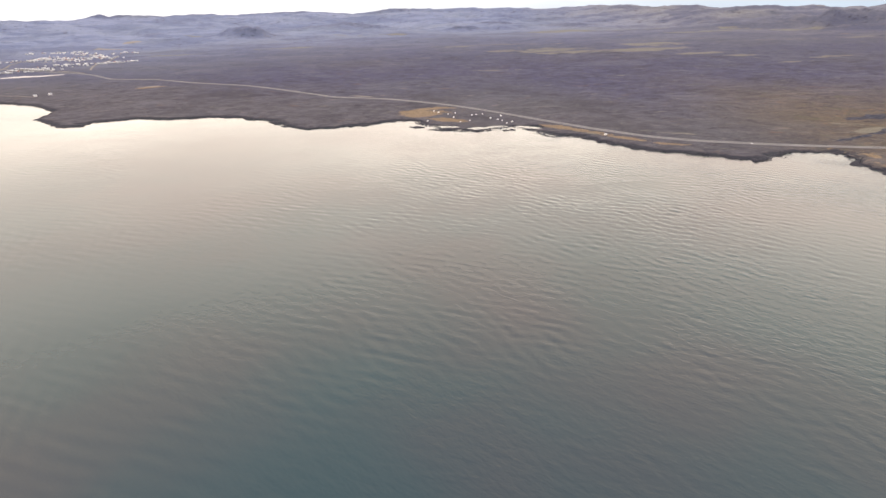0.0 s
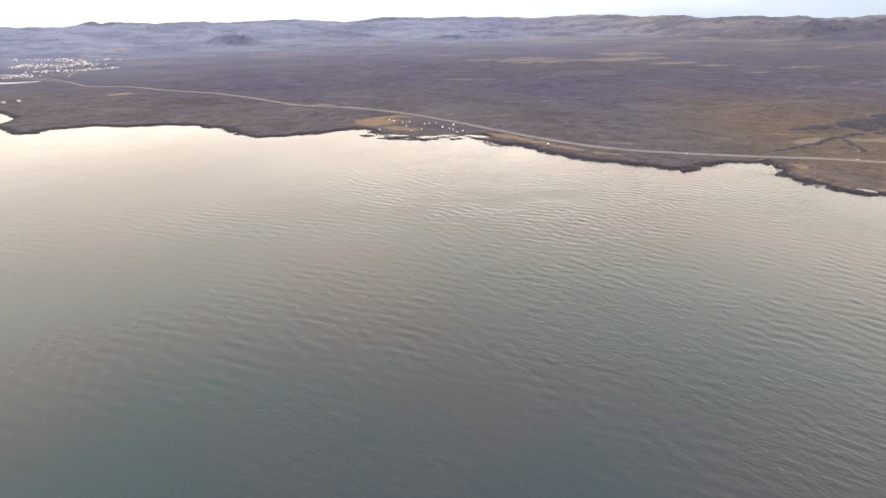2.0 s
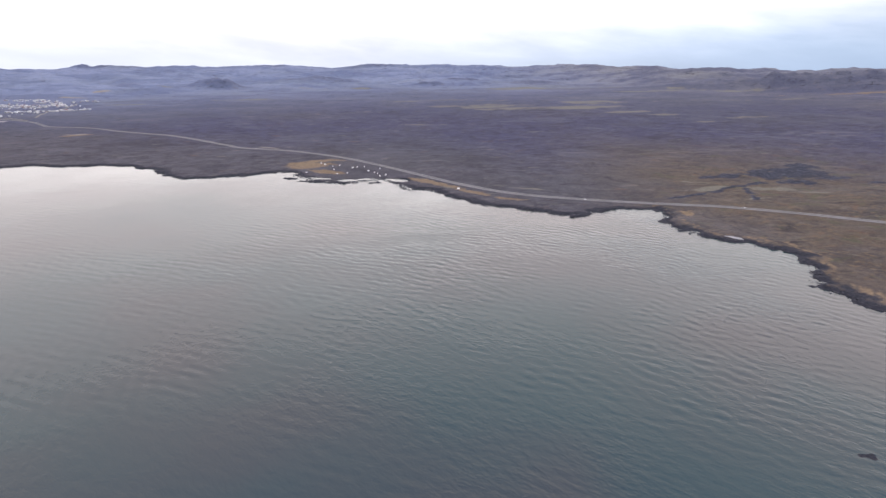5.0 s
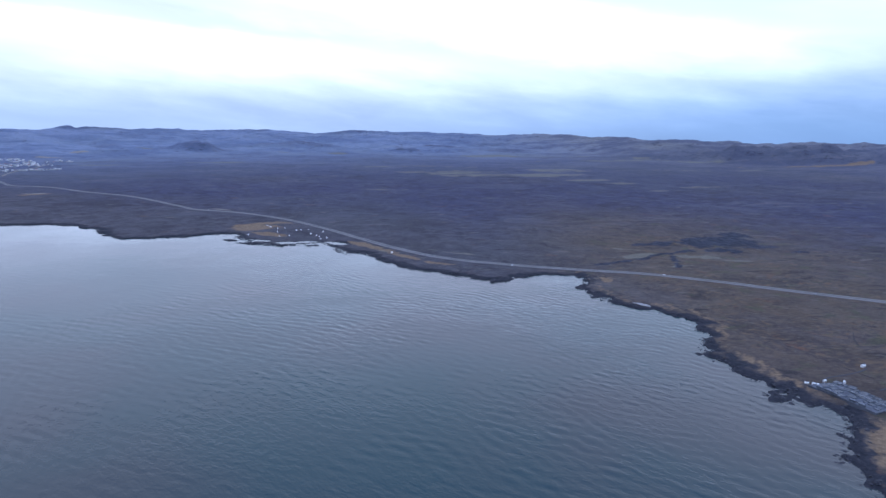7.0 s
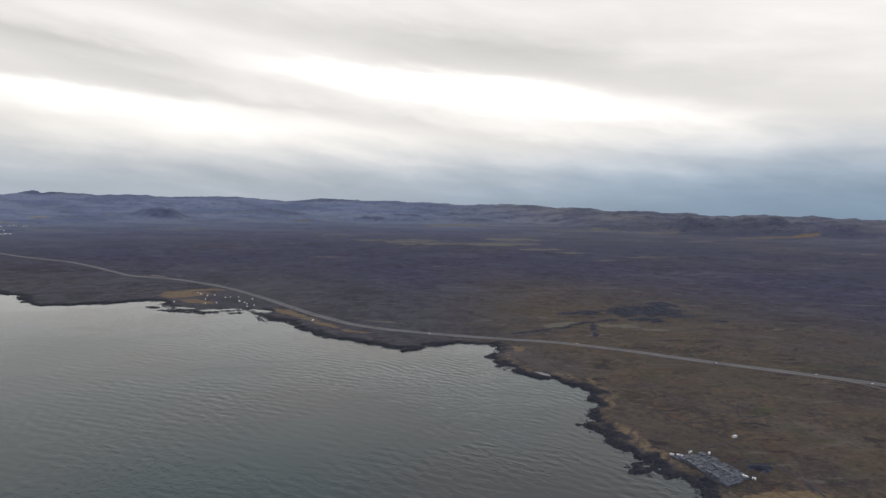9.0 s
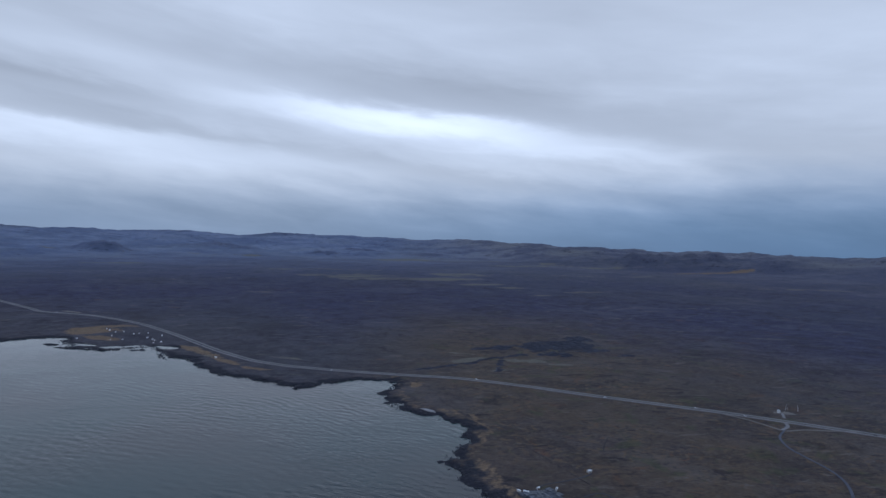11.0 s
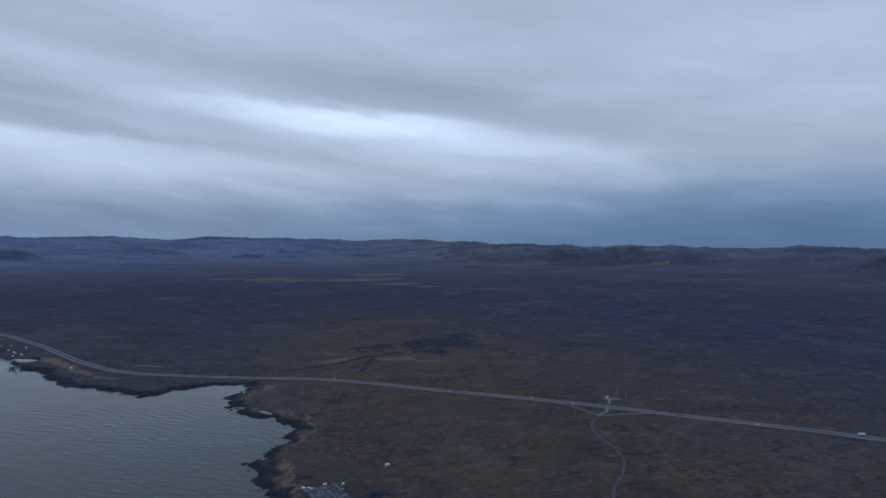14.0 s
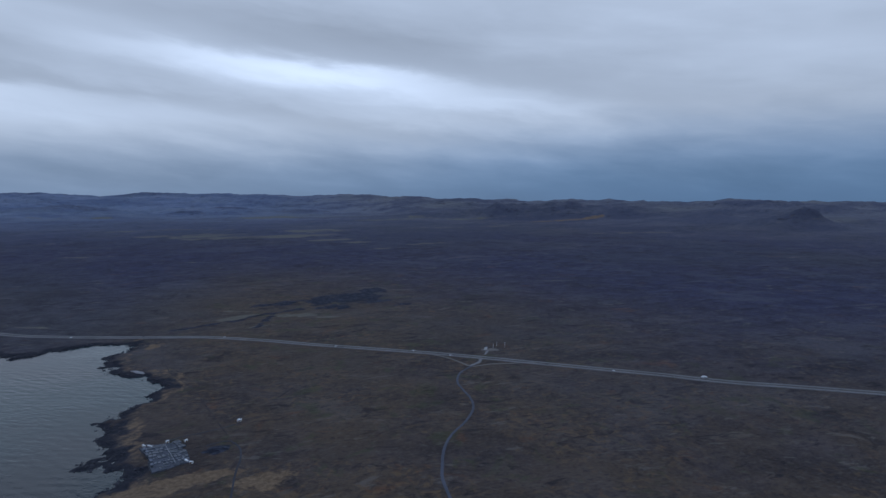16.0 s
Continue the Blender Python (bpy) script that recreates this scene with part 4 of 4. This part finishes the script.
YARD_Z = max(ground_at(*yard_place(u, v)) for u in range(-17, 18, 2) for v in range(-10, 11, 2)) + 0.1
bm = bmesh.new()
rim = []
for k in range(48):
    an = 2 * math.pi * k / 48
    ca, sa = math.cos(an), math.sin(an)
    r = 1 / max(abs(ca) / 17.0, abs(sa) / 9.8) * (0.96 + 0.22 * float(fbm(np.array(40 + 6 * ca), np.array(70 + 6 * sa), 3, 3)))
    rim.append(((r if abs(ca) / 17 + abs(sa) / 9.8 < 1.5 else 0.92 * r) * ca, (r if abs(ca) / 17 + abs(sa) / 9.8 < 1.5 else 0.92 * r) * sa))
top = [bm.verts.new((u, v, 0)) for u, v in rim]
low = [bm.verts.new((u * 1.05, v * 1.08, -4)) for u, v in rim]
bm.faces.new(top)
for k in range(48):
    bm.faces.new((low[k], low[(k + 1) % 48], top[(k + 1) % 48], top[k]))
yard = part("yard", bm, CONCRETE)
yard.matrix_basis = YARD @ Matrix.Translation((0, 0, YARD_Z))
tagged(yard, "grey concrete yard of a fish farm by the shore", "pavement", kind="structure")


def tank():
    """An open rectangular basin: wall, water inside, a walkway board across."""
    base = new("fish_tank")
    bm = bmesh.new()
    l, w, h, t = 2.25, 1.9, 0.8, 0.18
    for args in ((-l, -w, 0, l, -w + t, h), (-l, w - t, 0, l, w, h), (-l, -w + t, 0, -l + t, w - t, h), (l - t, -w + t, 0, l, w - t, h)):
        box(bm, *args)
    part("wall", bm, TANK, base)
    part("water_surface", boxed(-l + t, -w + t, 0.02, l - t, w - t, 0.55), TANK_WATER, base, "still dark water")
    part("walkway", boxed(-l, -0.22, h + 0.003, l, 0.22, h + 0.07), CONCRETE, base)
    return tagged(base, "rectangular grey fish tank standing in a yard", "fish tank", "tanks of the fish farm")


tank_one = None
for i in range(9):
    for j in range(5):
        if (i * 7 + j * 3) % 11 in (2, 5):
            continue
        size = rng.uniform(0.45, 1.05)
        u, v = -14.2 + 3.55 * i + rng.uniform(-0.7, 0.7), -6.2 + 3.5 * j + rng.uniform(-0.6, 0.6) + 0.25 * (i % 3)
        ob = tank_one and copy_thing(tank_one, Matrix()) or tank()
        tank_one = tank_one or ob
        x, y = yard_place(u, v)
        ob.matrix_basis = pose(x, y, YARD_Z, 0, 0, math.degrees(math.atan2(-0.93, 0.36)) + rng.choice((0, 0, 0, 90)) + rng.uniform(-16, 16)) @ Matrix.Diagonal((size * 0.84, size, rng.uniform(0.4, 0.8), 1))


def container(paint, label):
    base = new("container")
    bm = boxed(-1.5, -0.6, 0, 1.5, 0.6, 1.3)
    bmesh.ops.bevel(bm, geom=list(bm.edges), offset=0.04, segments=1, affect="EDGES")
    part("body", bm, paint, base)
    for k in range(9):
        part("rib", boxed(-1.4 + 0.33 * k, -0.66, 0.1, -1.26 + 0.33 * k, -0.602, 1.2), paint, base)
    part("door", boxed(1.503, -0.5, 0.08, 1.54, 0.5, 1.22), paint, base, "flat container door")
    return tagged(base, label, "container", "containers along the yard")


box_one = None
for i, u in enumerate((-13, -8.6, -5.0, 4.2, 9.5)):
    ob = box_one and copy_thing(box_one, Matrix()) or container(TANK, "dark grey steel container in a row along the yard")
    box_one = box_one or ob
    x, y = yard_place(u, -8.9 + 0.5 * (i % 2))
    ob.matrix_basis = pose(x, y, YARD_Z, 0, 0, math.degrees(math.atan2(-0.93, 0.36)) + rng.uniform(-5, 5))

white_box = container(WHITE, "white steel container at the end of the yard")
white_box.matrix_basis = pose(447.6, 266.2, ground_at(447.6, 266.2), 0, 0, -55) @ Matrix.Diagonal((1.0, 0.8, 0.7, 1))
end_box = copy_thing(white_box, Matrix())
end_box.matrix_basis = pose(421.5, 292.5, ground_at(421.5, 292.5), 0, 0, -38) @ Matrix.Diagonal((0.75, 0.8, 0.7, 1))

pipe = bpy.data.curves.new("supply_pipe", "CURVE")
pipe.dimensions, pipe.bevel_depth, pipe.bevel_resolution = "3D", 0.14, 2
run = pipe.splines.new("POLY")
pts = [(-14, 1.55, 1.0), (-4, 1.5, 1.0), (5, 1.6, 1.0), (14.5, 1.5, 1.0)]
run.points.add(len(pts) - 1)
for q, p in zip(run.points, pts):
    q.co = (*p, 1)
pipe.materials.append(GREY_ROOF)
pipe_ob = new("supply_pipe", pipe)
pipe_ob.matrix_basis = YARD @ Matrix.Translation((0, 0, YARD_Z - 0.05))
tagged(pipe_ob, "long grey supply pipe lying between the fish tanks", "pipe")


# ---- vehicles and lamps ----


def hull(bm, sections):
    """Joins cross sections, each (x, half width, low, high), into one closed body."""
    rows = []
    for x, w, lo, hi in sections:
        rows.append([bm.verts.new(p) for p in ((x, -w, lo), (x, w, lo), (x, w, lo + 0.7 * (hi - lo)), (x, w * 0.86, hi), (x, -w * 0.86, hi), (x, -w, lo + 0.7 * (hi - lo)))])
    bm.faces.new(rows[0])
    bm.faces.new(rows[-1][::-1])
    for a, b in zip(rows[:-1], rows[1:]):
        for i in range(6):
            j = (i + 1) % 6
            bm.faces.new((a[i], b[i], b[j], a[j]))
    bmesh.ops.recalc_face_normals(bm, faces=bm.faces)


def wheels(base, xs, half, radius):
    for x in xs:
        for s in (-1, 1):
            bm = bmesh.new()
            bmesh.ops.create_cone(bm, cap_ends=True, segments=14, radius1=radius, radius2=radius, depth=0.22, matrix=pose(x, s * half, radius, 90))
            part("wheel", bm, RUBBER, base)


def car(paint, label):
    base = new("car")
    bm = bmesh.new()
    hull(bm, [(-2.2, 0.74, 0.42, 0.80), (-2.0, 0.86, 0.28, 0.95), (-0.4, 0.89, 0.24, 0.96), (0.9, 0.88, 0.24, 0.92), (2.0, 0.84, 0.28, 0.80), (2.25, 0.70, 0.42, 0.70)])
    part("body", bm, paint, base)
    bm = bmesh.new()
    hull(bm, [(-1.9, 0.74, 0.90, 0.97), (-1.3, 0.76, 0.90, 1.42), (0.1, 0.76, 0.90, 1.46), (1.0, 0.76, 0.88, 0.96)])
    part("windows", bm, GLASS, base, "dark car windows")
    part("roof", boxed(-1.25, -0.6, 1.425, 0.1, 0.6, 1.47), paint, base)
    for s in (-1, 1):
        part("headlight", boxed(2.1, s * 0.55 - 0.14, 0.56, 2.24, s * 0.55 + 0.14, 0.70), PALE_ROOF, base)
    wheels(base, (-1.35, 1.4), 0.78, 0.32)
    return tagged(base, label, "car", "vehicles on the coast road")


def lorry():
    base = new("lorry")
    bm = bmesh.new()
    hull(bm, [(2.6, 1.05, 0.5, 2.3), (3.4, 1.08, 0.45, 2.4), (4.3, 1.06, 0.45, 2.3), (4.5, 1.0, 0.5, 1.4)])
    part("cab", bm, CAR_WHITE, base)
    part("windscreen", boxed(4.32, -0.9, 1.5, 4.47, 0.9, 2.15), GLASS, base, "dark windscreen")
    bm = boxed(-4.4, -1.15, 0.95, 2.45, 1.15, 3.3)
    bmesh.ops.bevel(bm, geom=list(bm.edges), offset=0.06, segments=2, affect="EDGES")
    part("cargo_box", bm, CAR_WHITE, base)
    part("chassis", boxed(-4.3, -0.5, 0.55, 3.2, 0.5, 0.94), RUBBER, base)
    wheels(base, (-3.4, -2.3, 3.4), 0.98, 0.46)
    return tagged(base, "white box lorry driving on the coast road", "lorry", "vehicles on the coast road")


def on_road(ob, x, y, lane):
    """Stands a vehicle on a carriageway: lane +1 inland, -1 seaward."""
    i = int(np.argmin(np.hypot(ROAD_XY[:, 0] - x, ROAD_XY[:, 1] - y)))
    p, t = ROAD_XY[i] + ROAD_SIDE[i] * 2.7 * lane, ROAD_TANG[i]
    turn = math.degrees(math.atan2(t[1], t[0])) + (180 if lane > 0 else 0)
    ob.matrix_basis = pose(p[0], p[1], ROAD_Z[i] + 0.28, 0, 0, turn) @ Matrix.Diagonal((0.48, 0.48, 0.48, 1))


white_car = car(CAR_WHITE, "white car driving on the coast road")
on_road(white_car, 438, 548, 1)
for x, y, lane in ((609, 444, 1), (286, 574, -1), (641, 422, -1), (751, 352, -1), (-174, 966, 1), (547, 481, -1)):
    on_road(copy_thing(white_car, Matrix()), x, y, lane)
dark_car = car(CAR_DARK, "dark car driving on the coast road")
on_road(dark_car, 356, 558, 1)
for x, y, lane in ((710, 382, -1), (120, 707, -1)):
    on_road(copy_thing(dark_car, Matrix()), x, y, lane)
on_road(lorry(), 798, 300, 1)


def street_lamp():
    base = new("street_lamp")
    bm = bmesh.new()
    bmesh.ops.create_cone(bm, cap_ends=True, segments=8, radius1=0.13, radius2=0.07, depth=4.4, matrix=Matrix.Translation((0, 0, 2.2)))
    part("pole", bm, PALE_ROOF, base)
    part("arm", boxed(0, -0.05, 4.3, 1.0, 0.05, 4.4), PALE_ROOF, base)
    part("lamp_head", boxed(0.8, -0.16, 4.2, 1.4, 0.16, 4.298), GREY_ROOF, base, "grey lamp head")
    return tagged(base, "pale steel street lamp at the road junction", "street lamp", "lamps at the junction")


lamp_one = None
for x, y, turn in ((676, 429, -120), (681, 434, -120), (687, 429, -150)):
    ob = lamp_one and copy_thing(lamp_one, Matrix()) or street_lamp()
    lamp_one = lamp_one or ob
    put(ob, x, y, turn)


# ---- lava boulders along the water's edge ----


def boulders(count, seed):
    rs = np.random.RandomState(seed)
    g = (1 + 5 ** 0.5) / 2
    ico = np.array([(-1, g, 0), (1, g, 0), (-1, -g, 0), (1, -g, 0), (0, -1, g), (0, 1, g), (0, -1, -g), (0, 1, -g), (g, 0, -1), (g, 0, 1), (-g, 0, -1), (-g, 0, 1)]) / 1.9
    tri = np.array([(0, 11, 5), (0, 5, 1), (0, 1, 7), (0, 7, 10), (0, 10, 11), (1, 5, 9), (5, 11, 4), (11, 10, 2), (10, 7, 6), (7, 1, 8),
                    (3, 9, 4), (3, 4, 2), (3, 2, 6), (3, 6, 8), (3, 8, 9), (4, 9, 5), (2, 4, 11), (6, 2, 10), (8, 6, 7), (9, 8, 1)])
    line = spline(COAST[8:64], 2.0)
    tang = np.gradient(line, axis=0)
    tang /= np.linalg.norm(tang, axis=1)[:, None]
    verts, faces = [], []
    weight = np.where(line[:, 0] > 130, 3.0, np.where(line[:, 0] > -90, 3.4, 1.0))
    pick = rs.choice(len(line), count, p=weight / weight.sum())
    for n, i in enumerate(pick):
        off = rs.normal(-2.2, 3.4)
        x, y = line[i, 0] - tang[i, 1] * off + rs.uniform(-2, 2), line[i, 1] + tang[i, 0] * off + rs.uniform(-2, 2)
        z = ground_at(x, y)
        if z < -1.1:
            continue
        size = rs.uniform(0.2, 1.0) ** 3 * (1.3 if -90 < x < 130 else 0.8) + 0.24
        shape = ico * (1 + rs.uniform(-0.28, 0.28, (12, 1))) * np.array([size * rs.uniform(0.8, 1.6), size, size * rs.uniform(0.32, 0.6)])
        a = rs.uniform(0, 6.28)
        rot = np.array([(math.cos(a), -math.sin(a), 0), (math.sin(a), math.cos(a), 0), (0, 0, 1)])
        faces.append(tri + 12 * len(verts))
        verts.append(shape @ rot.T + (x, y, max(z, -0.25) + 0.1 * size))
    me = bpy.data.meshes.new("shore_rocks")
    me.from_pydata(np.vstack(verts).tolist(), [], np.vstack(faces).tolist())
    me.update()
    me.materials.append(LAVA)
    return tagged(new("shore_rocks", me), "black lava boulders strewn along the waterline", "rocks", kind="stuff")


boulders(4600, 31)


# ---- the aircraft's wing, beside the camera's way at ten seconds ----


def wing():
    seat = look((313.23, -15.78, 134.23), (319.43, 84.02, 132.98), 1.8)
    base = new("aircraft_wing")
    base.matrix_basis = seat
    # in the seat's axes: x forward along the flight, y up, -z outboard
    root, out, fore = Vector((4.21, 1.73, -5.5)), Vector((-1.17, 2.16, -3.5)), Vector((1.0, 0.05, -0.06)).normalized()
    up = fore.cross(out).normalized()
    up = up if up.y > 0 else -up

    def at(s, c, h=0.0):
        """s along the span from the root mark, c metres forward of the trailing edge, h above the upper skin."""
        crown = 0.0
        return root + out * s + fore * c + up * (h + crown)

    def slab(name, s0, s1, c0, c1, h0, h1, material, label=""):
        bm = bmesh.new()
        v = [bm.verts.new(at(s, c, h)) for h in (h0, h1) for s, c in ((s0, c0), (s1, c0), (s1, c1), (s0, c1))]
        for f in ((0, 3, 2, 1), (4, 5, 6, 7), (0, 1, 5, 4), (1, 2, 6, 5), (2, 3, 7, 6), (3, 0, 4, 7)):
            bm.faces.new([v[i] for i in f])
        bmesh.ops.recalc_face_normals(bm, faces=bm.faces)
        return part(name, bm, material, base, label)

    # wing box forward of the flap, tapered in section from trailing to leading edge
    bm = bmesh.new()
    chord = [(0.95, 0.0, -0.16), (1.6, 0.03, -0.3), (2.6, 0.05, -0.45), (3.6, -0.02, -0.45), (4.2, -0.16, -0.3)]
    rows = []
    for s in (-0.62, -0.56, -0.45, 0.6, 1.6, 2.6, 3.6):
        k = 1 - 0.12 * (s + 0.45)
        f = {-0.62: 0.25, -0.56: 0.7}.get(s, 1.0)
        ring = [at(s, c * k, (f * hi - (1 - f) * 0.15) * k) for c, hi, lo in chord] + [at(s, c * k, (f * lo - (1 - f) * 0.15) * k) for c, hi, lo in reversed(chord)]
        rows.append([bm.verts.new(p) for p in ring])
    bm.faces.new(rows[0])
    bm.faces.new(rows[-1][::-1])
    for a, b in zip(rows[:-1], rows[1:]):
        for i in range(len(a)):
            j = (i + 1) % len(a)
            bm.faces.new((a[i], a[j], b[j], b[i]))
    bmesh.ops.recalc_face_normals(bm, faces=bm.faces)
    part("wing_box", bm, WING_PAINT, base)
    # flap panels behind it, with gaps as seams
    for s0, s1 in ((-0.45, 0.72), (0.73, 2.0), (2.01, 3.4)):
        for c0, c1, h in ((0.0, 0.33, -0.012), (0.338, 0.93, -0.004)):
            slab("flap", s0, s1, c0, c1, h - 0.012 - 0.03 * c0, h, WING_PAINT)
    slab("flap_gap", -0.45, 3.4, 0.45, 0.96, -0.12, -0.09, SEAM, "dark gap below the flaps")
    for c in (1.5, 2.1):
        slab("panel_seam", -0.4, 3.2, c, c + 0.012, -0.02, 0.034 + 0.012 * (c - 1.5), SEAM)
    # canoe fairings under the flaps, their tails standing out behind the trailing edge
    span = out.normalized()
    for s_mid, aft, lift in ((0.402, 0.08, -0.03), (-0.33, -0.09, 0.06)):
        bm = bmesh.new()
        rows = []
        for c, top, low, half in ((-1.17, -0.30, -0.40, 0.02), (-1.12, -0.27, -0.43, 0.06), (-0.6, -0.15, -0.49, 0.13), (0.0, -0.04, -0.54, 0.17), (0.6, -0.07, -0.57, 0.19),
                                  (1.2, -0.10, -0.55, 0.19), (1.9, -0.14, -0.46, 0.15), (2.6, -0.20, -0.34, 0.08), (2.9, -0.24, -0.28, 0.03)):
            ring = []
            for an in range(12):
                ca, sa = math.cos(an * math.pi / 6), math.sin(an * math.pi / 6)
                lateral = math.copysign(abs(ca) ** 0.4, ca) * half
                ring.append(bm.verts.new(at(s_mid, c + aft, lift + (top + low) / 2 + math.copysign(abs(sa) ** 0.4, sa) * (top - low) / 2) + span * lateral))
            rows.append(ring)
        bm.faces.new(rows[0])
        bm.faces.new(rows[-1][::-1])
        for a, b in zip(rows[:-1], rows[1:]):
            for i in range(12):
                j = (i + 1) % 12
                bm.faces.new((a[i], b[i], b[j], a[j]))
        bmesh.ops.recalc_face_normals(bm, faces=bm.faces)
        ob = part("flap_fairing", bm, FAIRING_PAINT, base, "grey canoe-shaped flap fairing")
        for f in ob.data.polygons:
            f.use_smooth = True
    return tagged(base, "light grey airliner wing with canoe fairings under its flaps", "aircraft wing")


wing()
